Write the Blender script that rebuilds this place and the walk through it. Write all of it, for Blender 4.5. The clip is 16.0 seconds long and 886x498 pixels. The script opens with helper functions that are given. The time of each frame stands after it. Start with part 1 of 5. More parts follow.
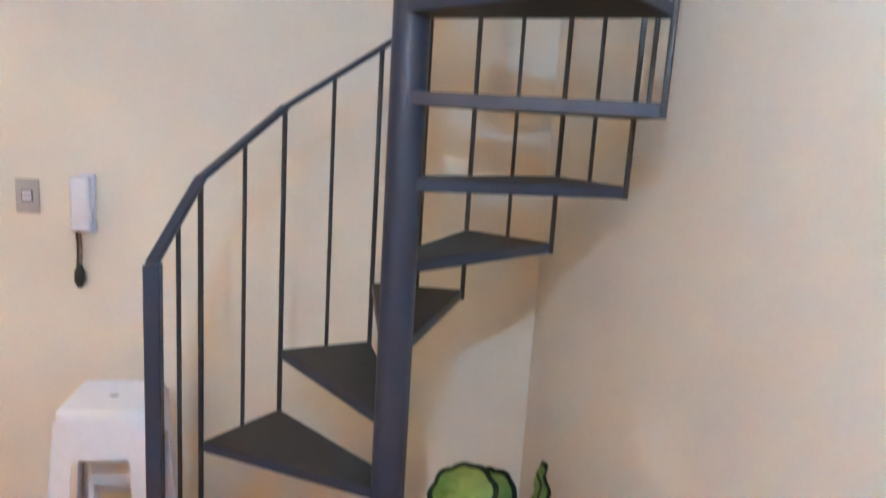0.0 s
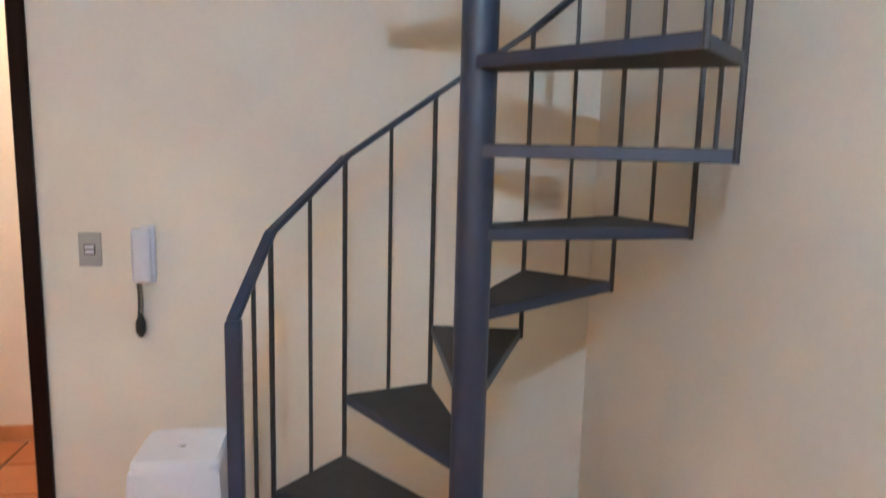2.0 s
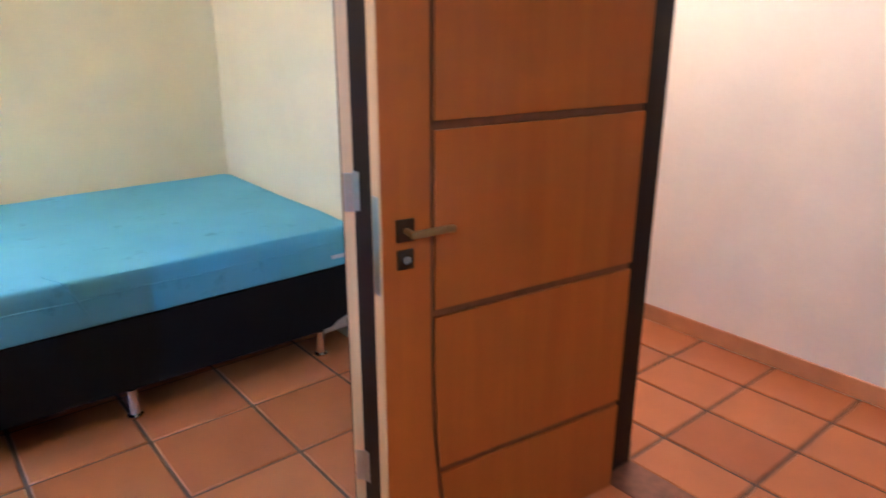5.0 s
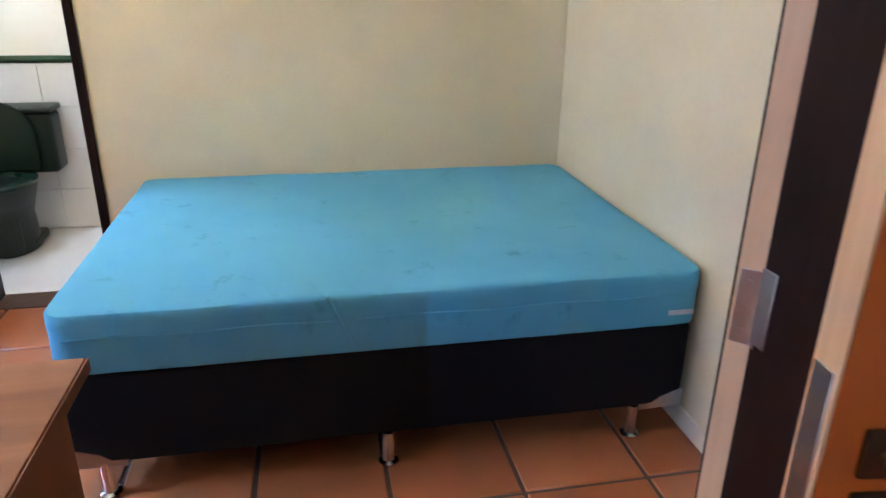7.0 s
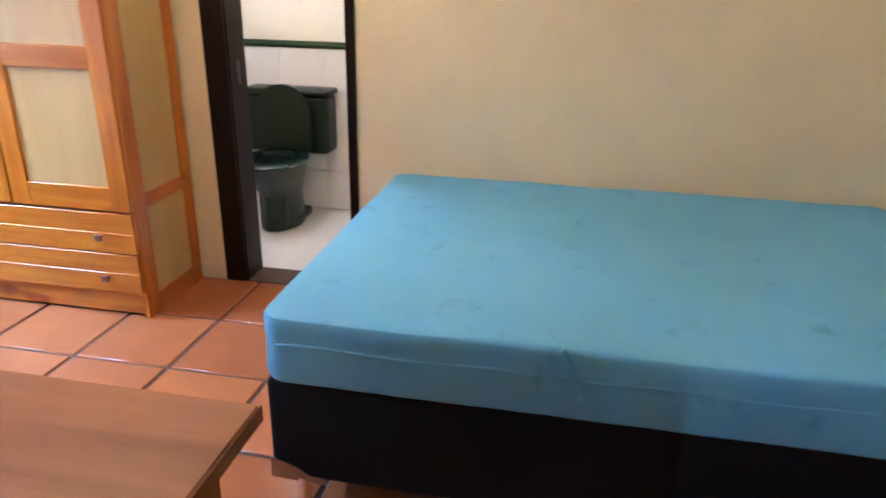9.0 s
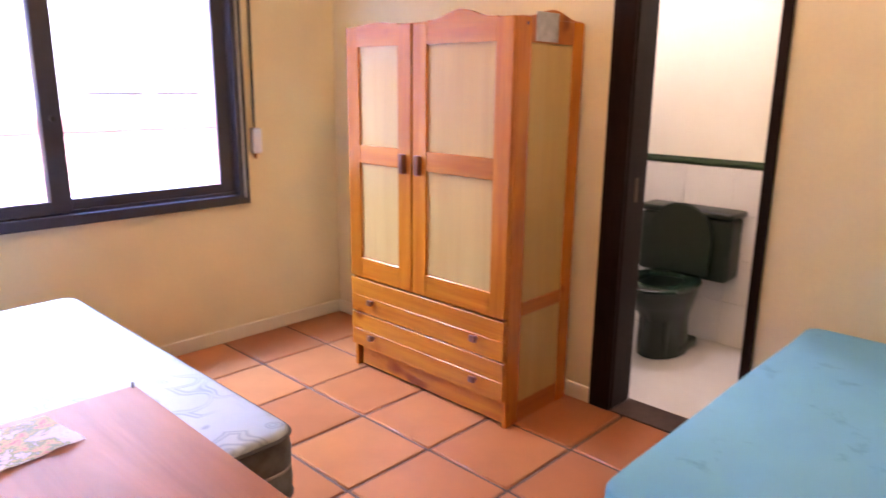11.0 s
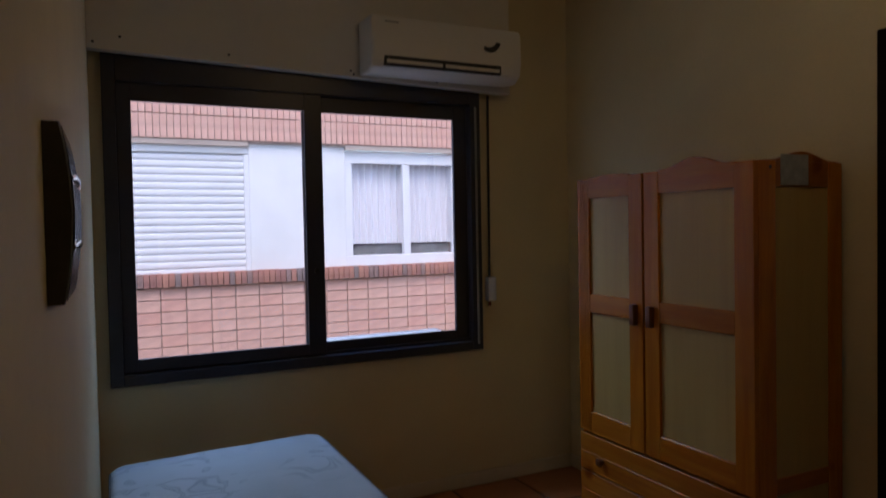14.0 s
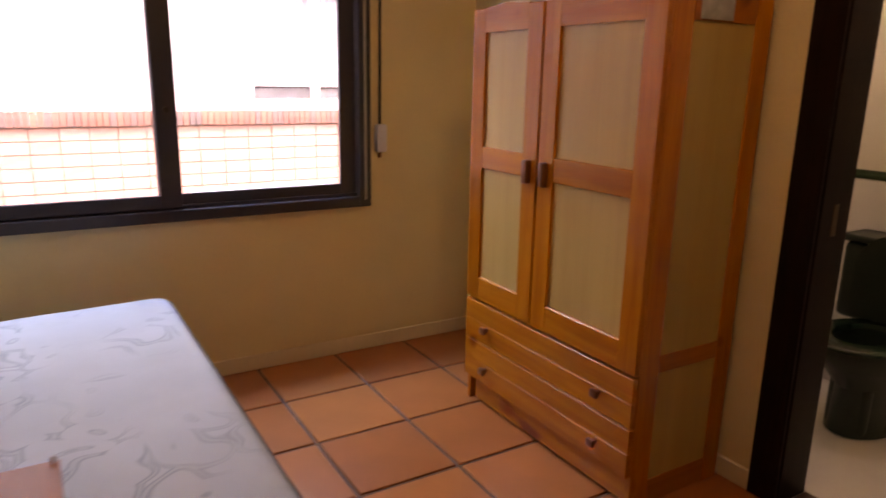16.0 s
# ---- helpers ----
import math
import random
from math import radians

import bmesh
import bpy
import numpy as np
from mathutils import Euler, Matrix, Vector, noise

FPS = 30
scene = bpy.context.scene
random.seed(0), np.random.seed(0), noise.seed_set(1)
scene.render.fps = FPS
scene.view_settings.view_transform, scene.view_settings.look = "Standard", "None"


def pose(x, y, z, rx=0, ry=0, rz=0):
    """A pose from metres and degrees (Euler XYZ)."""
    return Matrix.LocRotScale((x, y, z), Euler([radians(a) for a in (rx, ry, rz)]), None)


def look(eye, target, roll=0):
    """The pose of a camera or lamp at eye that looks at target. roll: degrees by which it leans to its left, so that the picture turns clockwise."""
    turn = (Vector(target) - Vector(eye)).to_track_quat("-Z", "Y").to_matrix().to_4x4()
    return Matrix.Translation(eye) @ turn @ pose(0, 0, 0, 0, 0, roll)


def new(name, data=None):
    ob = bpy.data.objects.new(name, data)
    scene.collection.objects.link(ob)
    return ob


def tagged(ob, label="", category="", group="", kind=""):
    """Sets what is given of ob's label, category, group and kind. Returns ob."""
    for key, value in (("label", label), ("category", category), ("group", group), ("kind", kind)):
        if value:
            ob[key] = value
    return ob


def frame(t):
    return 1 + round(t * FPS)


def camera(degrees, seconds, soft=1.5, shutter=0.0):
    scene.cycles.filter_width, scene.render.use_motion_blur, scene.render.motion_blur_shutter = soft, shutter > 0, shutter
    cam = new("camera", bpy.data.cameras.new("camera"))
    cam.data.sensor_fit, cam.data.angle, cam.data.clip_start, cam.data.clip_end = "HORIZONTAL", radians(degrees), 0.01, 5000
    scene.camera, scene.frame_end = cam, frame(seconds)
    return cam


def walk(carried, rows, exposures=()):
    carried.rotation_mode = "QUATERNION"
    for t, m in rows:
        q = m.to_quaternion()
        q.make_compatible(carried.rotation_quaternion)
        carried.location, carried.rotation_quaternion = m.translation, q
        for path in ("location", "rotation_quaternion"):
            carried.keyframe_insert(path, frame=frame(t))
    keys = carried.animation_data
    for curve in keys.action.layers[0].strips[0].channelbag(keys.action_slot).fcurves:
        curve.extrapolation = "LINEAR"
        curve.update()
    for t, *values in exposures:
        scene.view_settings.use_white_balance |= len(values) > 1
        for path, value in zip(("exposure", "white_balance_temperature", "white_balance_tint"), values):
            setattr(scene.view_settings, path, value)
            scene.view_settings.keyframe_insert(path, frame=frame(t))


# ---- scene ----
cam = camera(65.8, 16.0, soft=1.5, shutter=0.4)
PATH = [
    (0, (4.862, -2.362, 1.476), (5.193, -0.422, 1.12), 3.6),
    (0.5, (4.856, -2.351, 1.535), (5.142, -0.372, 1.504), 2.3),
    (0.8, (4.841, -2.344, 1.553), (5.106, -0.362, 1.623), 1.7),
    (1, (4.829, -2.341, 1.553), (5.095, -0.363, 1.672), 0.9),
    (1.2, (4.793, -2.348, 1.560), (5.080, -0.375, 1.714), 1.0),
    (1.5, (4.762, -2.354, 1.574), (5.067, -0.378, 1.616), 1.0),
    (2, (4.734, -2.357, 1.535), (5.02, -0.4, 1.237), 1.4),
    (2.5, (4.763, -2.222, 1.526), (4.77, -0.285, 1.028), 2.3),
    (3, (4.749, -2.11, 1.515), (4.323, -0.224, 1.006), 2.6),
    (3.5, (4.663, -1.994, 1.53), (3.851, -0.259, 0.954), 2.4),
    (4, (4.39, -1.938, 1.506), (3.403, -0.295, 0.937), 2.8),
    (4.5, (4.164, -1.887, 1.501), (2.936, -0.42, 0.92), 0.9),
    (5, (3.965, -1.684, 1.475), (2.5, -0.48, 0.839), 0.1),
    (5.2, (3.886, -1.606, 1.478), (2.322, -0.532, 0.845), 1.0),
    (7.3, (3.119, -1.314, 1.401), (1.283, -1.0, 0.673), 1.4),
    (7.5, (3.08, -1.339, 1.382), (1.239, -1.059, 0.652), 2.1),
    (8, (2.982, -1.301, 1.374), (1.138, -1.226, 0.602), 0.1),
    (8.2, (2.944, -1.297, 1.362), (1.1, -1.309, 0.586), 0.5),
    (10.3, (2.629, -1.404, 1.444), (0.975, -2.362, 0.858), 0.5),
    (10.5, (2.6, -1.413, 1.448), (1.008, -2.483, 0.881), 0.7),
    (11, (2.542, -1.408, 1.405), (1.139, -2.755, 0.936), 0.6),
    (11.5, (2.498, -1.43, 1.383), (1.275, -2.968, 1.014), 0.1),
    (12, (2.478, -1.394, 1.394), (1.441, -3.078, 1.095), -0.3),
    (12.5, (2.475, -1.403, 1.416), (1.551, -3.159, 1.16), -0.9),
    (13, (2.458, -1.414, 1.441), (1.559, -3.2, 1.382), -1.3),
    (13.5, (2.456, -1.404, 1.442), (1.571, -3.198, 1.447), -1.0),
    (14, (2.459, -1.395, 1.434), (1.588, -3.194, 1.377), -1.1),
    (14.5, (2.449, -1.394, 1.397), (1.6, -3.168, 1.035), -0.5),
    (15, (2.388, -1.446, 1.374), (1.495, -3.143, 0.804), 0.8),
    (15.5, (2.232, -1.532, 1.379), (1.346, -3.24, 0.832), 0.5),
    (16, (2.045, -1.635, 1.38), (1.043, -3.298, 0.902), 1.1),
]
EXPOSURES = [
    (0, 6.45, 5350, 6), (1, 6.4, 5800, 8), (2, 6.1, 5500, 6), (3, 6.0, 5500, 8), (4, 5.8, 5500, 13), (5.2, 6.15, 4650, 13), (7.3, 5.7, 4800, 17), (8.2, 5.7, 5100, 22),
    (10.3, 5.55, 5900, 36), (11, 5.45, 6300, 43), (11.5, 4.5, 6500, 40), (12, 3.6, 6700, 40), (12.5, 2.6, 6500, 32), (13, 2.05, 6300, 22), (13.5, 1.75, 6300, 20), (14, 1.7, 6300, 20),
    (14.5, 1.95, 6600, 23), (15, 3.0, 7900, 36), (15.5, 3.78, 9100, 42), (16, 3.74, 9400, 44),
]
walk(cam, [(t, look(eye, target, roll)) for t, eye, target, roll in PATH], EXPOSURES)

# ---- world, sun and lamps ----
world = bpy.data.worlds.new("sky")
scene.world = world
world.use_nodes = True
wn = world.node_tree.nodes
sky = wn.new("ShaderNodeTexSky")
sky.sky_type = "NISHITA"
sky.sun_disc = False
sky.sun_elevation, sky.sun_rotation = radians(62), radians(15)
world.node_tree.links.new(sky.outputs[0], wn["Background"].inputs[0])
wn["Background"].inputs[1].default_value = 0.105


def lamp(name, kind, place, power, colour, size=0.1, target=None, size_y=None):
    """A lamp; its size is its radius, or its side where it is an area."""
    data = bpy.data.lights.new(name, kind)
    data.energy, data.color = power, colour
    ob = new(name, data)
    ob.matrix_world = look(place, target) if target else Matrix.Translation(place)
    if kind == "AREA":
        data.size = size
        if size_y:
            data.shape, data.size_y = "RECTANGLE", size_y
    elif kind == "SUN":
        data.angle = radians(25)
    else:
        data.shadow_soft_size = size
    return ob


SUN_E, SUN_A = radians(62), radians(15)
sun_way = Vector((math.sin(SUN_A) * math.cos(SUN_E), math.cos(SUN_A) * math.cos(SUN_E), math.sin(SUN_E)))
lamp("sun", "SUN", (0, -20, 20), 0.66, (1.0, 0.96, 0.90), target=Vector((0, -20, 20)) - sun_way)
lamp("living_lamp", "POINT", (4.64, -2.75, 2.28), 1.0, (0.66, 0.86, 1.0), 0.012)
# Warm fill added out of view; it colours the shade behind the stair.
lamp("warm_living_fill", "POINT", (3.55, -3.85, 2.45), 0.74, (1.0, 0.54, 0.20), 0.10)
lamp("corridor_lamp", "POINT", (2.35, 0.62, 2.60), 0.95, (1.0, 0.70, 0.46), 0.06)
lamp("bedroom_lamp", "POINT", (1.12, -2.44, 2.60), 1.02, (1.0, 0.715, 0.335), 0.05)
lamp("bathroom_lamp", "POINT", (-0.56, -3.06, 2.45), 0.82, (1.0, 0.95, 0.87), 0.04)
# Area lamp added out of view above the window in place of sky light.
lamp("window_sky_standin", "AREA", (1.80, -5.55, 2.80), 8.0, (0.46, 0.72, 1.0), 1.8, (0.7, -2.0, 1.0), 0.7)
# Added unseen blue area lamp; tints the mattress's window end.
lamp("added_steep_blue_light", "AREA", (1.55, -5.60, 3.70), 7.0, (0.14, 0.40, 1.0), 1.8, (1.60, -4.25, 0.55), 0.45)

# ---- materials ----


def material(name, build):
    m = bpy.data.materials.new(name)
    m.use_nodes = True
    nt = m.node_tree
    build(nt, nt.nodes["Principled BSDF"])
    return m


def noise_node(nt, scale, detail=4.0, rough=0.55, stretch=None, distort=0.0):
    tc = nt.nodes.new("ShaderNodeTexCoord")
    mp = nt.nodes.new("ShaderNodeMapping")
    nt.links.new(tc.outputs["Object"], mp.inputs[0])
    if stretch:
        mp.inputs["Scale"].default_value = stretch
    n = nt.nodes.new("ShaderNodeTexNoise")
    n.inputs["Scale"].default_value, n.inputs["Detail"].default_value = scale, detail
    n.inputs["Roughness"].default_value, n.inputs["Distortion"].default_value = rough, distort
    nt.links.new(mp.outputs[0], n.inputs["Vector"])
    return n


def ramp(nt, source, stops):
    r = nt.nodes.new("ShaderNodeValToRGB")
    while len(r.color_ramp.elements) < len(stops):
        r.color_ramp.elements.new(0.5)
    for e, (p, c) in zip(r.color_ramp.elements, stops):
        e.position, e.color = p, (*c, 1)
    nt.links.new(source, r.inputs[0])
    return r


def mixed(nt, a, b, factor, mode="MIX"):
    x = nt.nodes.new("ShaderNodeMix")
    x.data_type, x.blend_type = "RGBA", mode
    for value, socket in ((factor, x.inputs[0]), (a, x.inputs[6]), (b, x.inputs[7])):
        if isinstance(value, bpy.types.NodeSocket):
            nt.links.new(value, socket)
        elif isinstance(value, tuple):
            socket.default_value = (*value, 1)
        else:
            socket.default_value = value
    return x.outputs[2]


def bump(nt, bsdf, height, strength, distance=0.002):
    b = nt.nodes.new("ShaderNodeBump")
    b.inputs["Strength"].default_value, b.inputs["Distance"].default_value = strength, distance
    nt.links.new(height, b.inputs["Height"])
    nt.links.new(b.outputs[0], bsdf.inputs["Normal"])


def shade(c, k):
    return tuple(v * k for v in c)


def painted(name, colour, rough=0.75, patch=0.06, grain=60.0, relief=0.12):
    """Rolled wall paint or plain coating: faint patches and a fine roller grain."""
    def build(nt, b):
        big = ramp(nt, noise_node(nt, 1.7, 3).outputs["Fac"], [(0.3, shade(colour, 1 - patch)), (0.7, shade(colour, 1 + patch))])
        fine = noise_node(nt, grain, 3)
        tone = ramp(nt, fine.outputs["Fac"], [(0.3, (0.97, 0.97, 0.97)), (0.7, (1.0, 1.0, 1.0))])
        nt.links.new(mixed(nt, big.outputs[0], tone.outputs[0], 1.0, "MULTIPLY"), b.inputs["Base Color"])
        b.inputs["Roughness"].default_value = rough
        bump(nt, b, fine.outputs["Fac"], relief)
    return material(name, build)


def wood(name, light, dark, rough=0.4, scale=9.0, along="z", knots=True, streak=(1.0, 1.0, 0.07), vary=0.12, contrast=0.22):
    """Planed wood: long grain along one axis, a few knots, a varnish."""
    order = {"z": streak, "y": (streak[0], streak[2], streak[1]), "x": (streak[2], streak[1], streak[0])}[along]
    def build(nt, b):
        grain = noise_node(nt, scale * 3, 6, 0.6, order, 0.6)
        base = ramp(nt, grain.outputs["Fac"], [(0.5 - contrast, dark), (0.5 + contrast, light)])
        out = base.outputs[0]
        if knots:
            k = noise_node(nt, 7.0, 1, 0.4, (1, 1, 0.6) if along == "z" else (1, 0.6, 1))
            spots = ramp(nt, k.outputs["Fac"], [(0.70, (1, 1, 1)), (0.76, (0.50, 0.32, 0.20))])
            out = mixed(nt, out, spots.outputs[0], 1.0, "MULTIPLY")
        info = nt.nodes.new("ShaderNodeObjectInfo")
        tone = ramp(nt, info.outputs["Random"], [(0.0, (1 - vary,) * 3), (1.0, (1.0, 1.0, 1.0))])
        nt.links.new(mixed(nt, out, tone.outputs[0], 1.0, "MULTIPLY"), b.inputs["Base Color"])
        b.inputs["Roughness"].default_value = rough
        bump(nt, b, grain.outputs["Fac"], 0.12, 0.001)
    return material(name, build)


def plain(name, colour, rough=0.5, metal=0.0, speck=0.05, scale=40.0, relief=0.05, coat=0.0):
    def build(nt, b):
        n = noise_node(nt, scale, 4)
        r = ramp(nt, n.outputs["Fac"], [(0.3, shade(colour, 1 - speck)), (0.7, shade(colour, 1 + speck))])
        nt.links.new(r.outputs[0], b.inputs["Base Color"])
        b.inputs["Roughness"].default_value, b.inputs["Metallic"].default_value = rough, metal
        b.inputs["Coat Weight"].default_value = coat
        bump(nt, b, n.outputs["Fac"], relief, 0.001)
    return material(name, build)


def fired(name, colours, rough, scale=6.0, mottle=0.22, relief=0.25):
    """Fired clay: a tone for each piece, cloudy mottling and pits."""
    def build(nt, b):
        info = nt.nodes.new("ShaderNodeObjectInfo")
        steps = [(i / max(1, len(colours) - 1), c) for i, c in enumerate(colours)]
        own = ramp(nt, info.outputs["Random"], steps)
        cloud = noise_node(nt, scale, 5, 0.6)
        tone = ramp(nt, cloud.outputs["Fac"], [(0.3, (1 - mottle,) * 3), (0.72, (1 + mottle * 0.6,) * 3)])
        nt.links.new(mixed(nt, own.outputs[0], tone.outputs[0], 1.0, "MULTIPLY"), b.inputs["Base Color"])
        pits = noise_node(nt, scale * 14, 3)
        gloss = ramp(nt, cloud.outputs["Fac"], [(0.3, (rough + 0.05,) * 3), (0.7, (rough - 0.04,) * 3)])
        nt.links.new(gloss.outputs[0], b.inputs["Roughness"])
        bump(nt, b, pits.outputs["Fac"], relief, 0.002)
    return material(name, build)


def damask(name, ground, thread):
    """Quilted mattress cloth with large woven scrolls."""
    def build(nt, b):
        tc = nt.nodes.new("ShaderNodeTexCoord")
        warp = nt.nodes.new("ShaderNodeTexNoise")
        warp.inputs["Scale"].default_value, warp.inputs["Detail"].default_value = 5.0, 1.0
        nt.links.new(tc.outputs["Object"], warp.inputs["Vector"])
        add = nt.nodes.new("ShaderNodeVectorMath")
        add.operation = "MULTIPLY_ADD"
        nt.links.new(warp.outputs["Color"], add.inputs[0])
        add.inputs[1].default_value = (0.22, 0.22, 0.0)
        nt.links.new(tc.outputs["Object"], add.inputs[2])
        v = nt.nodes.new("ShaderNodeTexVoronoi")
        v.inputs["Scale"].default_value = 7.5
        nt.links.new(add.outputs[0], v.inputs["Vector"])
        ring = nt.nodes.new("ShaderNodeMath")
        ring.operation = "SINE"
        mul = nt.nodes.new("ShaderNodeMath")
        mul.operation = "MULTIPLY"
        mul.inputs[1].default_value = 12.0
        nt.links.new(v.outputs["Distance"], mul.inputs[0])
        nt.links.new(mul.outputs[0], ring.inputs[0])
        scroll = ramp(nt, ring.outputs[0], [(0.55, (0, 0, 0)), (0.90, (1, 1, 1)), (0.99, (0.25, 0.25, 0.25))])
        gate = ramp(nt, noise_node(nt, 3.1, 2).outputs["Fac"], [(0.46, (0, 0, 0)), (0.56, (1, 1, 1))])
        f = mixed(nt, scroll.outputs[0], gate.outputs[0], 1.0, "MULTIPLY")
        stain = ramp(nt, noise_node(nt, 2.2, 4).outputs["Fac"], [(0.35, shade(ground, 0.86)), (0.65, ground)])
        nt.links.new(mixed(nt, stain.outputs[0], thread, f), b.inputs["Base Color"])
        b.inputs["Roughness"].default_value = 0.6
        bump(nt, b, noise_node(nt, 300, 2).outputs["Fac"], 0.2, 0.001)
    return material(name, build)


def pane(name, tint=(1, 1, 1), rough=0.0):
    def build(nt, b):
        b.inputs["Base Color"].default_value = (*tint, 1)
        b.inputs["Roughness"].default_value = rough
        b.inputs["Transmission Weight"].default_value = 1.0
        b.inputs["IOR"].default_value = 1.45
    return material(name, build)


M_WALL = painted("cream_wall_paint", (0.72, 0.68, 0.61))
M_WALL_B = painted("bedroom_wall_paint", (0.74, 0.635, 0.395))
M_CORR = painted("corridor_wall_paint", (0.80, 0.73, 0.66))
M_CEIL = painted("ceiling_paint", (0.80, 0.78, 0.72), patch=0.03)
M_SKIRT = painted("cream_skirting_paint", (0.74, 0.66, 0.50), rough=0.5, grain=30)
M_SKIRT_C = fired("terracotta_skirting", [(0.50, 0.22, 0.09), (0.56, 0.26, 0.11)], 0.45)
M_TILE = fired("terracotta_tile", [(0.42, 0.135, 0.040), (0.46, 0.152, 0.046), (0.50, 0.172, 0.055), (0.37, 0.114, 0.036), (0.44, 0.143, 0.042), (0.48, 0.165, 0.050)], 0.31, 4.0, 0.11, 0.15)
M_GROUT = plain("cement_grout", (0.13, 0.080, 0.060), 0.9, speck=0.2, relief=0.4)
M_DARK = wood("dark_stained_frame_wood", (0.018, 0.0068, 0.0055), (0.008, 0.0034, 0.003), 0.42, knots=False)
M_DARK.node_tree.nodes["Principled BSDF"].inputs["Specular IOR Level"].default_value = 0.12
M_ORANGE = wood("varnished_cedar", (0.47, 0.122, 0.009), (0.35, 0.080, 0.006), 0.34, scale=5, knots=False, vary=0.05, contrast=0.35)
M_INLAY = wood("dark_inlay_wood", (0.21, 0.062, 0.017), (0.15, 0.042, 0.012), 0.4, knots=False)
M_EDGE = wood("raw_door_edge_wood", (0.72, 0.49, 0.27), (0.60, 0.38, 0.19), 0.5, knots=False)
M_PINE = wood("varnished_pine", (0.62, 0.212, 0.013), (0.44, 0.118, 0.007), 0.26, scale=7, along="z", vary=0.10, contrast=0.20)
M_PINE_Y = wood("varnished_pine_rail", (0.62, 0.212, 0.013), (0.44, 0.118, 0.007), 0.26, scale=7, along="y", vary=0.10, contrast=0.20)
M_PINE_X = wood("varnished_pine_depth", (0.54, 0.175, 0.020), (0.40, 0.105, 0.010), 0.28, scale=7, along="x", vary=0.10, contrast=0.20)
M_PLY = wood("pale_plywood_panel", (0.60, 0.41, 0.135), (0.52, 0.33, 0.10), 0.42, scale=4, knots=False, vary=0.06)
M_KNOB = wood("walnut_knob", (0.24, 0.075, 0.020), (0.14, 0.042, 0.012), 0.4, knots=False)
M_DESK = wood("washed_brown_desk_top", (0.46, 0.205, 0.105), (0.25, 0.098, 0.046), 0.5, scale=3.6, along="y", knots=False, streak=(1.0, 1.0, 0.08), contrast=0.20)
M_DESK_S = wood("brown_desk_side", (0.27, 0.105, 0.035), (0.18, 0.06, 0.02), 0.45, scale=4, along="z", knots=False)
M_STEEL = plain("blue_grey_enamelled_steel", (0.028, 0.037, 0.066), 0.42, 0.0, 0.10, 18, 0.08)
M_BAR = plain("dark_baluster_steel", (0.024, 0.023, 0.030), 0.45, 0.0, 0.15, 30, 0.08)
M_TREAD = plain("charcoal_tread_sheet", (0.028, 0.026, 0.027), 0.6, 0.0, 0.2, 30, 0.2)
M_PLASTIC = plain("white_plastic", (0.66, 0.68, 0.79), 0.32, speck=0.02)
M_GREYP = plain("grey_plastic", (0.36, 0.35, 0.36), 0.4, speck=0.03)
M_BLACK = plain("black_rubber", (0.015, 0.014, 0.014), 0.45, speck=0.1)


def jersey(nt, b):
    cloth = ramp(nt, noise_node(nt, 3.0, 3).outputs["Fac"], [(0.3, (0.125, 0.41, 0.62)), (0.7, (0.15, 0.46, 0.68))])
    marks = ramp(nt, noise_node(nt, 9.0, 5, 0.65).outputs["Fac"], [(0.60, (1, 1, 1)), (0.72, (0.68, 0.74, 0.80))])
    nt.links.new(mixed(nt, cloth.outputs[0], marks.outputs[0], 1.0, "MULTIPLY"), b.inputs["Base Color"])
    b.inputs["Roughness"].default_value = 0.85
    b.inputs["Sheen Weight"].default_value = 0.05
    bump(nt, b, noise_node(nt, 260, 2).outputs["Fac"], 0.2, 0.001)


M_BLUE = material("blue_jersey_sheet", jersey)
M_BASE = plain("black_bed_fabric", (0.007, 0.006, 0.008), 0.9, speck=0.2, scale=200, relief=0.3)
M_BASE.node_tree.nodes["Principled BSDF"].inputs["Specular IOR Level"].default_value = 0.2
M_CHROME = plain("chromed_metal", (0.75, 0.74, 0.72), 0.16, 1.0, 0.03)
M_STEELG = plain("brushed_steel", (0.42, 0.41, 0.40), 0.35, 1.0, 0.06)
M_TIN = plain("crumpled_tin", (0.62, 0.61, 0.60), 0.5, 1.0, 0.15, 28, 1.0)
M_BRASS = plain("aged_brass", (0.42, 0.30, 0.14), 0.35, 1.0, 0.1)
M_BRONZE = plain("dark_bronze", (0.11, 0.075, 0.05), 0.4, 1.0, 0.1)
M_ALU = plain("bronze_anodised_aluminium", (0.034, 0.033, 0.048), 0.36, 0.0, 0.08, 60, 0.03)
M_GLASS = pane("window_glass")
M_GREEN = plain("dark_green_porcelain", (0.0035, 0.0125, 0.008), 0.36, speck=0.06, relief=0.0)
M_GREEN_L = plain("green_toilet_seat", (0.008, 0.027, 0.018), 0.2, speck=0.05, relief=0.0)
M_WTILE = plain("white_glazed_tile", (0.74, 0.73, 0.72), 0.15, speck=0.02, scale=5, relief=0.02)
M_PALEG = plain("pale_tile_grout", (0.66, 0.65, 0.63), 0.8, speck=0.08)
M_CTILE = plain("cream_glazed_tile", (0.76, 0.73, 0.63), 0.15, speck=0.02, scale=5, relief=0.02)
M_GTRIM = plain("green_glazed_trim", (0.030, 0.060, 0.030), 0.12, speck=0.1, relief=0.0)
M_BATHF = plain("white_bath_floor_tile", (0.72, 0.71, 0.70), 0.25, speck=0.03, scale=6, relief=0.03)
M_SILL = plain("dark_brown_stone", (0.075, 0.045, 0.034), 0.4, speck=0.25, scale=25)
M_SILL_R = plain("red_brown_stone", (0.20, 0.07, 0.035), 0.45, speck=0.25, scale=25)
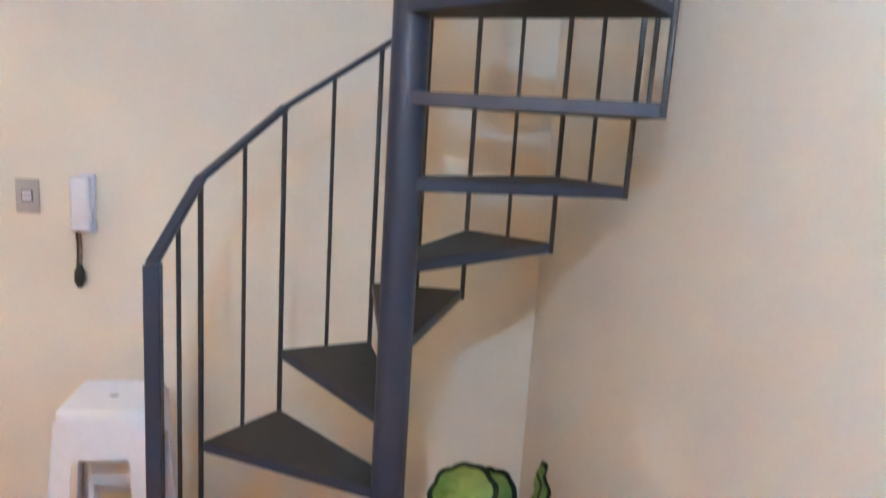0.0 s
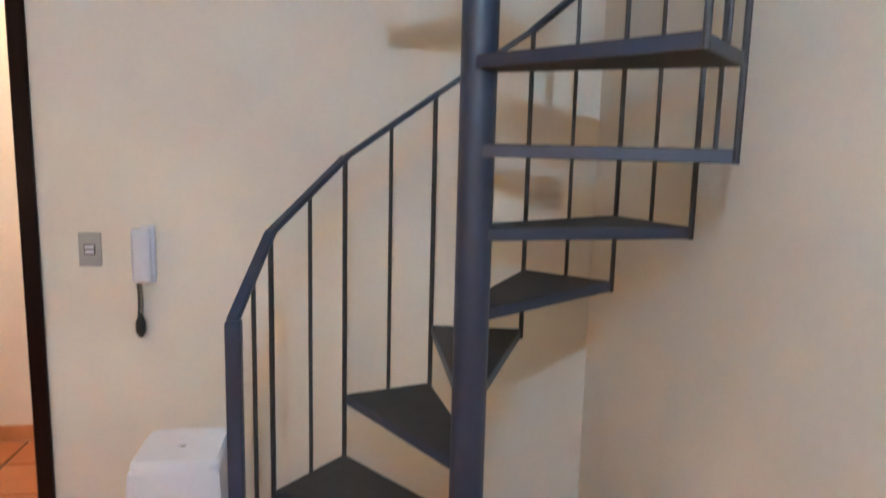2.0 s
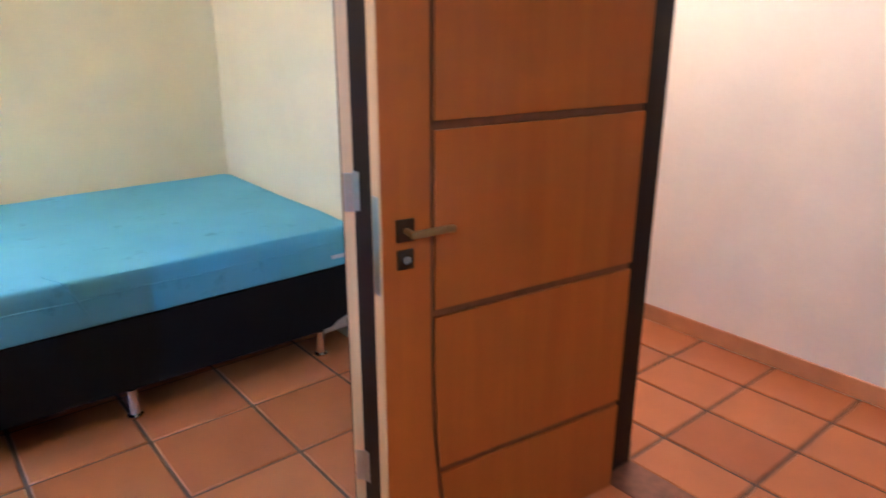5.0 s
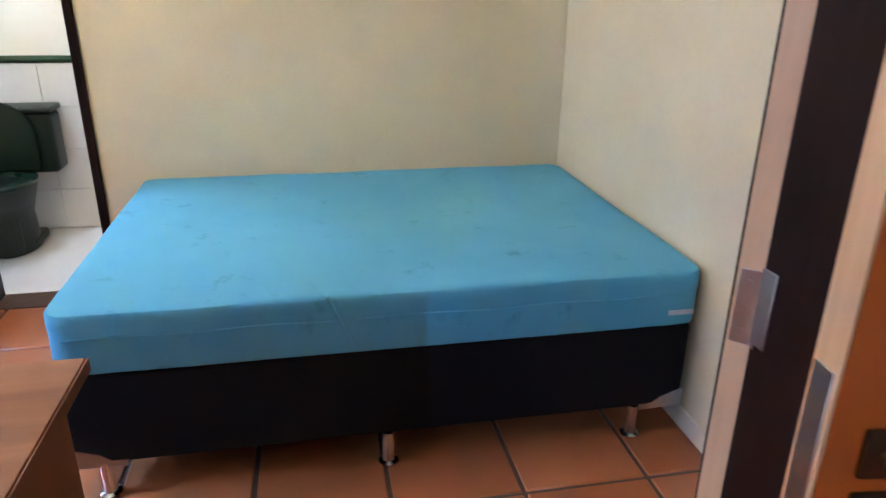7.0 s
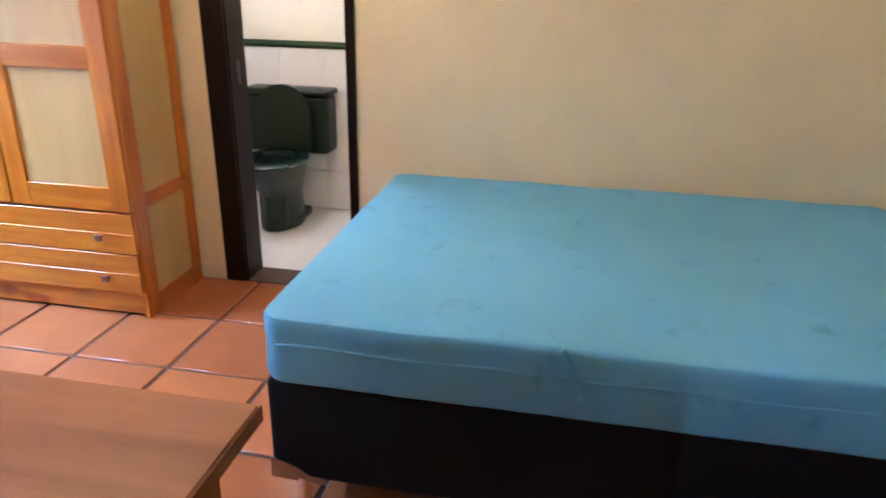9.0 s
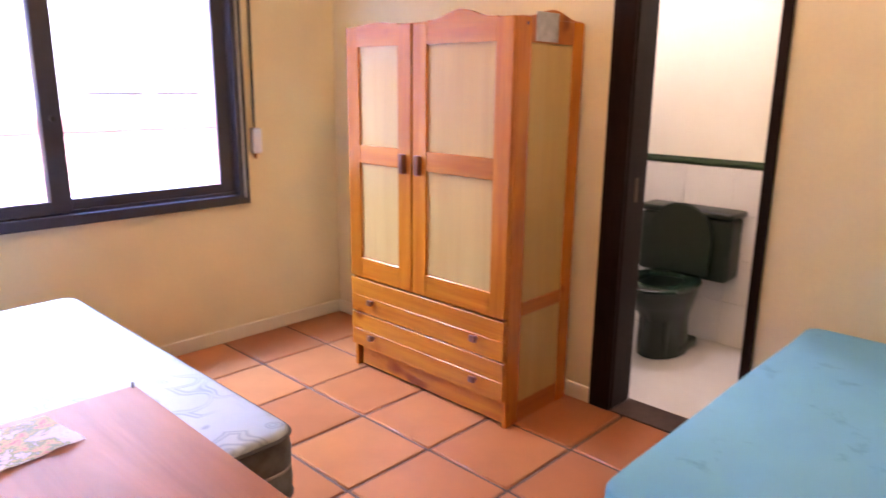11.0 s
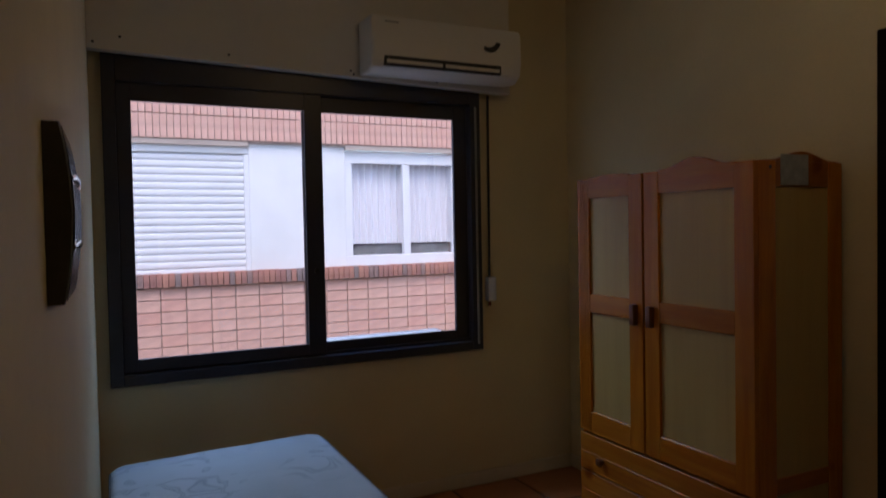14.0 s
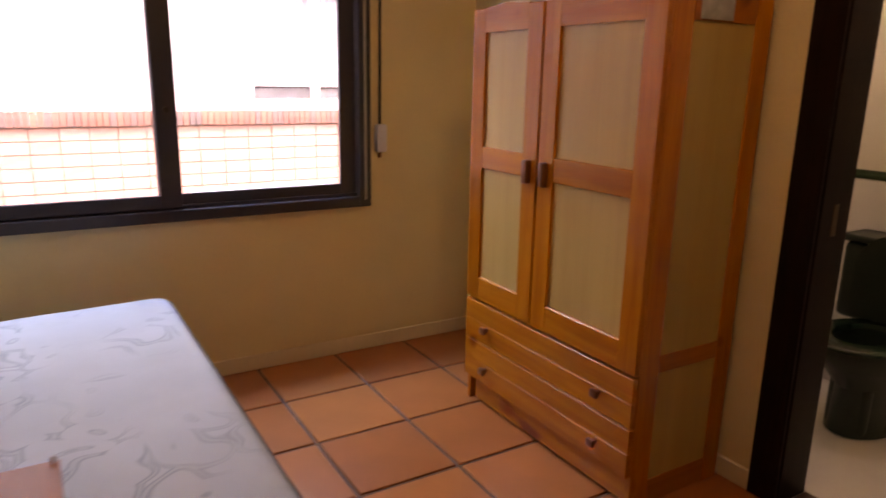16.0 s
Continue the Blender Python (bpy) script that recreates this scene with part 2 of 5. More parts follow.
M_OLIVE = wood("weathered_tan_wood", (0.27, 0.18, 0.085), (0.15, 0.095, 0.042), 0.55, knots=False)
M_DAMASK = damask("floral_mattress_cloth", (0.42, 0.465, 0.50), (0.25, 0.285, 0.325))
M_PIPING = plain("grey_mattress_band", (0.06, 0.065, 0.075), 0.8, speck=0.15, scale=30)
# Border base also holds the shade of sides turned from the window.
M_BORDER = plain("dark_border_with_shade", (0.15, 0.155, 0.165), 0.85, speck=0.30, scale=22, relief=0.5)
M_RIBBON = plain("patterned_ribbon", (0.32, 0.31, 0.29), 0.8, speck=0.6, scale=14, relief=0.2)
M_BOARD = painted("white_painted_board", (0.74, 0.70, 0.62), rough=0.55, patch=0.04, grain=20)
M_AC = plain("white_appliance_plastic", (0.80, 0.78, 0.74), 0.35, speck=0.01)
M_VENT = plain("dark_vent", (0.03, 0.03, 0.035), 0.5)
M_BRICK = fired("salmon_wall_brick", [(0.66, 0.38, 0.31), (0.68, 0.41, 0.33), (0.67, 0.40, 0.32), (0.66, 0.36, 0.29), (0.70, 0.44, 0.36)], 0.7, 9, 0.18)
M_SOLDIER = fired("dark_red_sill_brick", [(0.42, 0.19, 0.14), (0.47, 0.22, 0.16), (0.36, 0.17, 0.14), (0.44, 0.20, 0.15), (0.24, 0.18, 0.17)], 0.75, 12, 0.3)
M_MORTAR = plain("brick_mortar", (0.36, 0.27, 0.23), 0.95, speck=0.15)
M_RENDER = painted("white_outdoor_render", (0.80, 0.80, 0.80), patch=0.05, grain=12)
# Lintel beige is browned to stand for the shadow gap over the shutter.
M_LINTEL = painted("shaded_beige_lintel", (0.50, 0.41, 0.35), patch=0.08, grain=14)
M_SLAT = plain("white_shutter_slat", (0.80, 0.80, 0.82), 0.4, speck=0.02)
M_LACE = plain("white_lace", (0.80, 0.79, 0.83), 0.9, speck=0.12, scale=90)
M_INDARK = plain("unlit_room", (0.03, 0.03, 0.04), 0.9)
M_GROUND = plain("outdoor_paving", (0.30, 0.28, 0.26), 0.9, speck=0.2, scale=3)
M_SAND = plain("wrinkled_tan_tape", (0.50, 0.37, 0.19), 0.55, speck=0.15, scale=30, relief=0.3)
M_POT = plain("terracotta_pot", (0.36, 0.15, 0.08), 0.8, speck=0.15)
M_SOIL = plain("potting_soil", (0.04, 0.028, 0.02), 0.95, speck=0.4)


def paper(nt, b):
    n = noise_node(nt, 12.0, 5, 0.72, None, 0.3)
    r = ramp(nt, n.outputs["Fac"], [(0.30, (0.08, 0.05, 0.07)), (0.36, (0.50, 0.12, 0.10)), (0.41, (0.88, 0.42, 0.26)), (0.46, (0.90, 0.70, 0.28)), (0.50, (0.42, 0.46, 0.16)), (0.53, (0.93, 0.74, 0.62)), (0.60, (0.94, 0.88, 0.84)), (0.68, (0.72, 0.66, 0.84))])
    nt.links.new(r.outputs[0], b.inputs["Base Color"])
    b.inputs["Roughness"].default_value = 0.35


def leafy(nt, b):
    n = noise_node(nt, 9.0, 3)
    r = ramp(nt, n.outputs["Fac"], [(0.32, (0.16, 0.30, 0.05)), (0.58, (0.46, 0.60, 0.19))])
    nt.links.new(r.outputs[0], b.inputs["Base Color"])
    b.inputs["Roughness"].default_value = 0.4


M_PAPER = material("printed_picture_paper", paper)
M_LEAFG = material("pale_green_leaf", leafy)
M_LEAFD = plain("dark_green_leaf_edge", (0.012, 0.035, 0.012), 0.45, speck=0.2)

# ---- shapes ----


def slab(bm, a, b, bevel=0.0, seg=2):
    """A box between two corners, with rounded edges if asked."""
    a, b = Vector(a), Vector(b)
    lo = Vector([min(a[i], b[i]) for i in range(3)])
    hi = Vector([max(a[i], b[i]) for i in range(3)])
    made = bmesh.ops.create_cube(bm, size=1.0)["verts"]
    for v in made:
        v.co = Vector([lo[i] if v.co[i] < 0 else hi[i] for i in range(3)])
    if bevel:
        edges = list({e for v in made for e in v.link_edges})
        bmesh.ops.bevel(bm, geom=edges, offset=bevel, segments=seg, profile=0.5, affect="EDGES")
    return bm


def box(a, b, bevel=0.0, seg=2):
    return slab(bmesh.new(), a, b, bevel, seg)


def tube(bm, points, radius, seg=8):
    """A round bar along the points; radius may be a list."""
    pts = [Vector(p) for p in points]
    rr = radius if isinstance(radius, (list, tuple)) else [radius] * len(pts)
    rings = []
    for i, p in enumerate(pts):
        d = (pts[min(i + 1, len(pts) - 1)] - pts[max(i - 1, 0)]).normalized()
        side = d.cross(Vector((0, 0, 1)))
        if side.length < 1e-3:
            side = d.cross(Vector((0, 1, 0)))
        side.normalize()
        up = side.cross(d)
        rings.append([bm.verts.new(p + rr[i] * (math.cos(w) * side + math.sin(w) * up)) for w in [2 * math.pi * k / seg for k in range(seg)]])
    for r0, r1 in zip(rings, rings[1:]):
        for k in range(seg):
            bm.faces.new((r0[k], r0[(k + 1) % seg], r1[(k + 1) % seg], r1[k]))
    bm.faces.new(rings[0][::-1])
    bm.faces.new(rings[-1])
    return bm


def turned(profile, centre, seg=24):
    """A body of revolution about a vertical axis: (radius, z) from below to above."""
    bm = bmesh.new()
    rings = [[bm.verts.new((centre[0] + r * math.cos(2 * math.pi * k / seg), centre[1] + r * math.sin(2 * math.pi * k / seg), centre[2] + z)) for k in range(seg)] for r, z in profile]
    for r0, r1 in zip(rings, rings[1:]):
        for k in range(seg):
            bm.faces.new((r0[k], r0[(k + 1) % seg], r1[(k + 1) % seg], r1[k]))
    bm.faces.new(rings[0][::-1])
    bm.faces.new(rings[-1])
    return bm


def prism(bm, outline, z0, z1):
    """An upright prism over an outline of (x, y)."""
    lo = [bm.verts.new((x, y, z0)) for x, y in outline]
    hi = [bm.verts.new((x, y, z1)) for x, y in outline]
    n = len(lo)
    for k in range(n):
        bm.faces.new((lo[k], lo[(k + 1) % n], hi[(k + 1) % n], hi[k]))
    bm.faces.new(lo[::-1])
    bm.faces.new(hi)
    bmesh.ops.recalc_face_normals(bm, faces=bm.faces)
    return bm


def extruded(bm, outline, axis, d0, d1):
    """A plate with an outline of two coordinates, thick from d0 to d1 along an axis."""
    def at(u, v, d):
        return {"x": (d, u, v), "y": (u, d, v), "z": (u, v, d)}[axis]
    lo = [bm.verts.new(at(u, v, d0)) for u, v in outline]
    hi = [bm.verts.new(at(u, v, d1)) for u, v in outline]
    n = len(lo)
    for k in range(n):
        bm.faces.new((lo[k], lo[(k + 1) % n], hi[(k + 1) % n], hi[k]))
    bm.faces.new(lo[::-1])
    bm.faces.new(hi)
    bmesh.ops.recalc_face_normals(bm, faces=bm.faces)
    return bm


ORIGIN = {}


def thing(name, base, label="", category="", group="", kind=""):
    """The Empty at a thing's base, under which its parts hang."""
    ob = new(name)
    ob.location = base
    ob.empty_display_size = 0.1
    ORIGIN[ob.name] = Vector(base)
    return tagged(ob, label, category, group, kind)


def finish(bm, name, mat, smooth, origin):
    bmesh.ops.recalc_face_normals(bm, faces=bm.faces)
    if origin.length:
        bmesh.ops.translate(bm, verts=bm.verts, vec=-origin)
    if smooth:
        for f in bm.faces:
            f.smooth = True
        for e in bm.edges:
            if len(e.link_faces) == 2 and e.calc_face_angle(0) > radians(42):
                e.smooth = False
    me = bpy.data.meshes.new(name)
    bm.to_mesh(me)
    bm.free()
    me.materials.append(mat)
    return me


def part(name, bm, mat, parent, label="", smooth=True):
    """Links a bmesh, built in the place's own coordinates, as one mesh under a thing or a part."""
    origin = ORIGIN[parent.name]
    ob = new(name, finish(bm, name, mat, smooth, origin))
    ob.parent = parent
    ORIGIN[ob.name] = origin
    return tagged(ob, label)


def whole(name, bm, mat, label="", category="", kind="", smooth=True, base=(0, 0, 0)):
    """Links a bmesh as a thing or a piece of the setting that is one mesh."""
    ob = new(name, finish(bm, name, mat, smooth, Vector(base)))
    ob.location = base
    ORIGIN[ob.name] = Vector(base)
    return tagged(ob, label, category, kind=kind)


# ---- the setting ----
XE, XW = 2.53, 0.0            # bedroom walls
YN, YS = -0.105, -4.75
XL = 2.70                     # living side of the wall between
XEAST = 5.625
CEIL = 2.85
LIVING_S = -5.2
YC = 1.21                     # far wall of the corridor

floor = whole("floor", box((-0.02, LIVING_S - 0.1, -0.12), (XEAST + 0.12, YC + 0.1, -0.007)), M_GROUT, "terracotta tile floor with dark cement joints", "floor", "structure", False)


def wall(name, pieces, mat, label, bevel=0.0):
    bm = bmesh.new()
    for a, b in pieces:
        slab(bm, a, b, bevel)
    return whole(name, bm, mat, label, "wall", "structure", False)


wall("wall_west", [((-0.15, YS - 0.15, -0.1), (0, -2.875, CEIL)), ((-0.15, -2.875, 2.07), (0, -2.255, CEIL)), ((-0.15, -2.255, -0.1), (0, YN, CEIL))], M_WALL_B, "cream painted bedroom wall with the bathroom doorway")
wall("wall_north", [((-0.15, YN, -0.1), (XE, 0.0, CEIL)), ((-0.15, 0.0, -0.1), (XE, 0.12, CEIL))], M_WALL_B, "cream painted bedroom wall beside the blue bed")
wall("wall_south", [((0, YS - 0.15, -0.1), (0.655, YS, CEIL)), ((0.655, YS - 0.15, -0.1), (2.44, YS, 0.82)), ((0.655, YS - 0.15, 2.14), (2.44, YS, CEIL)), ((2.44, YS - 0.15, -0.1), (XE, YS, CEIL))], M_WALL_B, "cream painted wall with the wide window")
wall("wall_middle", [((XE, -0.772, -0.1), (XL, 0.12, CEIL)), ((XE, -1.725, 2.12), (XL, -0.772, CEIL)), ((XE, YS - 0.15, -0.1), (XL, -1.725, CEIL)), ((XE, LIVING_S, -0.1), (XL, YS - 0.15, CEIL))], M_WALL_B, "cream painted wall with the bedroom doorway")
wall("wall_living_north", [((XL, 0, -0.1), (2.76, 0.12, CEIL)), ((2.76, 0, 2.14), (3.745, 0.12, CEIL)), ((3.745, 0, -0.1), (XEAST, 0.12, 5.2))], M_WALL, "cream painted wall with the entrance doorway and intercom")
wall("wall_living_east", [((XEAST, LIVING_S, -0.1), (XEAST + 0.12, 0.12, 5.2))], M_WALL, "cream painted wall beside the spiral stair")
wall("wall_living_south", [((XE, LIVING_S - 0.12, -0.1), (XEAST + 0.12, LIVING_S, CEIL))], M_WALL, "plain cream painted wall")
wall("wall_stairwell", [((4.25, -1.62, CEIL + 0.15), (4.35, 0.12, 5.2)), ((4.25, -1.72, CEIL + 0.15), (XEAST, -1.62, 5.2))], M_WALL, "plain painted walls round the upper stairwell")
wall("wall_corridor_north", [((0.6, YC, -0.1), (XEAST + 0.12, YC + 0.12, CEIL))], M_CORR, "warm-lit pale corridor wall")
wall("wall_corridor_west", [((0.5, 0.12, -0.1), (0.6, YC + 0.12, CEIL))], M_CORR, "pale end wall of the corridor")
wall("wall_corridor_east", [((XEAST, 0.12, -0.1), (XEAST + 0.12, YC, CEIL))], M_CORR, "pale end wall of the corridor")

bm = bmesh.new()
slab(bm, (-1.4, YS - 0.15, CEIL), (XL, YC + 0.12, CEIL + 0.15))
slab(bm, (XL, LIVING_S - 0.12, CEIL), (XEAST + 0.12, -1.62, CEIL + 0.15))
slab(bm, (XL, -1.62, CEIL), (4.25, YC + 0.12, CEIL + 0.15))
slab(bm, (4.25, 0.12, CEIL), (XEAST + 0.12, YC + 0.12, CEIL + 0.15))
slab(bm, (XE, LIVING_S - 0.12, CEIL), (XL, YS - 0.15, CEIL + 0.15))
whole("ceiling", bm, M_CEIL, "plain off-white painted ceiling", "ceiling", "structure", False)
whole("ceiling_stairwell", box((4.25, -1.72, 5.2), (XEAST + 0.12, 0.12, 5.3)), M_CEIL, "plain ceiling over the stairwell", "ceiling", "structure", False)

# bathroom shell
wall("wall_bathroom_west", [((-1.3, -3.75, -0.1), (-1.17, -1.6, CEIL))], M_CTILE, "cream tiled bathroom wall behind the toilet")
wall("wall_bathroom_south", [((-1.17, -3.75, -0.1), (-0.15, -3.63, CEIL))], M_CTILE, "cream tiled bathroom side wall")
wall("wall_bathroom_north", [((-1.17, -1.72, -0.1), (-0.15, -1.6, CEIL))], M_CTILE, "cream tiled bathroom side wall")
whole("bathroom_floor", box((-1.17, -3.63, -0.1), (-0.145, -1.72, -0.004)), M_BATHF, "white glazed bathroom floor", "floor", "structure", False)
dado = whole("bathroom_dado", box((-1.17, -3.63, 0), (-1.163, -1.72, 0.985)), M_PALEG, "white glazed tile dado under a green trim", "wall tiling", "structure", False)
for row in range(4):
    for col in range(7):
        y0, z0 = -3.63 + col * 0.273, row * 0.246
        part("tile", box((-1.164, y0 + 0.002, z0 + 0.002), (-1.156, min(y0 + 0.271, -1.722), z0 + 0.244), 0.0015, 1), M_WTILE, dado, smooth=False)
bm = box((-1.17, -3.63, 0.985), (-1.158, -1.72, 1.026), 0.003, 1)
slab(bm, (-1.160, -3.63, 0.995), (-1.146, -1.72, 1.016), 0.006, 2)
whole("bathroom_trim", bm, M_GTRIM, "dark green glazed tile trim along the wall", "trim", "structure")

# skirtings
def skirting(name, runs, mat, label, height=0.075, deep=0.012):
    bm = bmesh.new()
    for (x0, y0), (x1, y1), (nx, ny) in runs:
        slab(bm, (x0, y0, 0), (x1 + nx * deep, y1 + ny * deep, height), 0.003, 1)
    return whole(name, bm, mat, label, "baseboard", "structure", False)


skirting("baseboard_bedroom", [((0.001, YS), (0.001, -2.91), (1, 0)), ((0.001, -2.23), (0.001, YN), (1, 0)), ((0.014, YN), (XE, YN), (0, -1)), ((0.014, YS), (XE, YS), (0, 1)), ((XE, YS + 0.014), (XE, -1.74), (-1, 0))], M_SKIRT, "cream painted baseboard round the bedroom")
skirting("baseboard_living", [((3.765, 0), (XEAST, 0), (0, -1)), ((XEAST, LIVING_S), (XEAST, -0.014), (-1, 0)), ((XL, LIVING_S), (XL, -1.772), (1, 0))], M_SKIRT, "cream painted baseboard along the living room")
skirting("baseboard_corridor", [((0.6, YC), (XEAST, YC), (0, -1)), ((0.6, 0.12), (2.80, 0.12), (0, 1)), ((3.77, 0.12), (XEAST, 0.12), (0, 1))], M_SKIRT_C, "orange terracotta baseboard along the corridor", 0.085)


# doorways
def door_lining(name, base, label, pieces):
    top = thing(name, base, label, "door frame", kind="structure")
    for n, a, b in pieces:
        part(n, box(a, b, 0.004, 1), M_DARK, top, smooth=False)
    return top


bath_door = door_lining("door_1", (0, -2.56, 0), "dark stained wooden bathroom door frame", [
    ("jamb", (-0.155, -2.875, 0), (0.004, -2.80, 2.05)), ("jamb", (-0.155, -2.270, 0), (0.004, -2.255, 2.05)), ("head", (-0.155, -2.875, 2.05), (0.004, -2.255, 2.07)),
    ("casing", (0.001, -2.908, 0), (0.020, -2.806, 2.105)), ("casing", (0.001, -2.270, 0), (0.020, -2.232, 2.105)), ("casing", (0.001, -2.806, 2.05), (0.018, -2.270, 2.105))])
part("strike_plate", box((-0.085, -2.8005, 0.93), (-0.060, -2.797, 1.03), 0.001, 1), M_BRONZE, bath_door, "small dark bronze strike plate")
whole("door_sill", box((-0.16, -2.80, -0.02), (0.012, -2.270, 0.006), 0.003, 1), M_SILL, "dark brown stone bathroom threshold", "threshold", "structure", False)

bed_door = door_lining("door_2", (2.62, -1.21, 0), "dark stained wooden bedroom door frame", [
    ("jamb", (XE - 0.004, -0.794, 0), (XL + 0.004, -0.772, 2.10)), ("jamb", (XE + 0.002, -1.725, 0), (XL + 0.004, -1.702, 2.10)), ("head", (XE - 0.004, -1.725, 2.10), (XL + 0.004, -0.772, 2.12)),
    ("casing", (XL + 0.001, -0.788, 0), (XL + 0.016, -0.727, 2.16)), ("casing", (XL + 0.001, -1.770, 0), (XL + 0.016, -1.708, 2.16)), ("casing", (XL + 0.001, -1.708, 2.105), (XL + 0.014, -0.788, 2.16)),
    ("casing", (XE - 0.016, -0.766, 0), (XE - 0.001, -0.717, 2.16)), ("casing", (XE - 0.014, -1.725, 2.105), (XE - 0.001, -0.766, 2.16))])

entry = door_lining("door_3", (3.29, 0.05, 0), "dark stained wooden entrance door frame", [
    ("jamb", (2.76, -0.006, 0), (2.798, 0.125, 2.10)), ("jamb", (3.718, -0.006, 0), (3.745, 0.125, 2.10)), ("head", (2.76, -0.006, 2.10), (3.745, 0.125, 2.14)),
    ("casing", (2.730, -0.020, 0), (2.788, -0.001, 2.16)), ("casing", (3.708, -0.020, 0), (3.760, -0.001, 2.16)), ("casing", (2.788, -0.018, 2.105), (3.708, -0.001, 2.16))])
whole("entrance_sill", box((2.798, -0.03, -0.02), (3.718, 0.13, 0.005), 0.003, 1), M_SILL_R, "dark red-brown stone entrance threshold", "threshold", "structure", False)


# ---- door leaves ----
def entrance_leaf():
    """A varnished leaf with dark inlaid lines, standing open into the living room."""
    w, h, th = 0.828, 2.085, 0.044
    leaf = thing("entrance_door", (0, 0, 0.008), "open varnished orange-brown wooden door with dark inlaid lines", "door")
    part("core", box((0.004, 0.004, 0.008), (w - 0.004, th - 0.007, h), 0.001, 1), M_INLAY, leaf, smooth=False)
    part("edge_strip", box((w - 0.004, 0.001, 0.008), (w, th - 0.001, h), 0.001, 1), M_EDGE, leaf, "pale unvarnished edge", False)
    part("back_skin", box((0.0, 0.0, 0.008), (w - 0.004, 0.004, h)), M_ORANGE, leaf, smooth=False)
    g = 0.011
    rows = [0.008, 0.325, 0.790, 1.255, 1.720, h]
    split = 0.690

    def curve(z):
        return split - (0.06 * ((0.70 - z) / 0.70) ** 2 if z < 0.70 else 0.0) - (0.03 * ((z - 1.4) / 0.7) ** 2 if z > 1.4 else 0.0)
    for k, (z0, z1) in enumerate(zip(rows, rows[1:])):
        lo, hi = z0 + (g if k else 0), z1 - (g if k < len(rows) - 2 else 0)
        zs = [lo + (hi - lo) * i / 6 for i in range(7)]
        outline = [(0.002, lo)] + [(curve(z) - g * 0.7, z) for z in zs] + [(0.002, hi)]
        part("panel", extruded(bmesh.new(), outline, "y", th - 0.008, th), M_ORANGE, leaf, smooth=False)
    zs = [0.008 + (h - 0.008) * i / 24 for i in range(25)]
    outline = [(w - 0.004, 0.008), (w - 0.004, h)] + [(curve(z) + g * 0.7, z) for z in reversed(zs)]
    part("lock_stile", extruded(bmesh.new(), outline, "y", th - 0.008, th), M_ORANGE, leaf, smooth=False)
    face = th
    rose = part("handle_plate", box((0.743, face, 0.994), (0.790, face + 0.008, 1.049), 0.003), M_BRONZE, leaf, "square dark steel handle plate")
    bm = tube(bmesh.new(), [(0.766, face + 0.004, 1.021), (0.766, face + 0.045, 1.021)], 0.008, 10)
    slab(bm, (0.655, face + 0.038, 1.012), (0.776, face + 0.052, 1.030), 0.005)
    part("lever", bm, M_BRASS, rose, "brass lever handle")
    lock = part("keyhole_plate", box((0.744, face, 0.925), (0.789, face + 0.006, 0.975), 0.003), M_BRONZE, leaf)
    part("cylinder", tube(bmesh.new(), [(0.766, face + 0.004, 0.950), (0.766, face + 0.012, 0.950)], 0.010, 14), M_CHROME, lock)
    part("lock_faceplate", box((w - 0.0005, 0.007, 0.865), (w + 0.0015, th - 0.007, 1.105), 0.001, 1), M_STEELG, leaf, "steel lock faceplate")
    leaf.matrix_world = pose(2.804, -0.028, 0.0, 0, 0, 0) @ Matrix.Rotation(radians(-97.5), 4, "Z") @ Matrix.Translation((0, -0.008, 0))
    return leaf


entrance_leaf()


def bedroom_leaf():
    """A dark leaf swung back behind the doorway; its pale hinge edge shows."""
    w, h, th = 0.715, 2.085, 0.036
    leaf = thing("bedroom_door", (0, 0, 0.008), "open dark brown wooden door with a pale edge", "door")
    part("core", box((0.003, 0.003, 0.008), (w - 0.003, th - 0.003, h), 0.001, 1), M_EDGE, leaf, smooth=False)
    part("hinge_edge", box((0.0, 0.0015, 0.008), (0.003, th - 0.0015, h)), M_EDGE, leaf, "pale unvarnished hinge edge", False)
    part("skin", box((0.0, 0.0, 0.008), (w, 0.003, h)), M_DARK, leaf, smooth=False)
    part("skin", box((0.0, th - 0.003, 0.008), (w, th, h)), M_DARK, leaf, smooth=False)
    for z in (0.26, 1.069, 1.80):
        bm = box((-0.0025, 0.001, z - 0.05), (-0.0002, 0.030, z + 0.05), 0.0008, 1)
        for dz in (-0.033, 0.0, 0.033):
            tube(bm, [(-0.0022, 0.017, z + dz), (-0.0040, 0.017, z + dz)], 0.0045, 8)
        tube(bm, [(-0.004, -0.003, z - 0.05), (-0.004, -0.003, z + 0.05)], 0.006, 10)
        part("hinge", bm, M_STEELG, leaf, "steel butt hinge")
    leaf.matrix_world = pose(2.527, -0.788, 0.0, 0, 0, 0) @ Matrix.Rotation(radians(132.5), 4, "Z")
    return leaf


bedroom_leaf()
for z in (0.26, 1.069, 1.80):
    part("hinge_plate", box((2.529, -0.7965, z - 0.05), (2.556, -0.7942, z + 0.05), 0.0008, 1), M_STEELG, bed_door, "steel hinge plate")


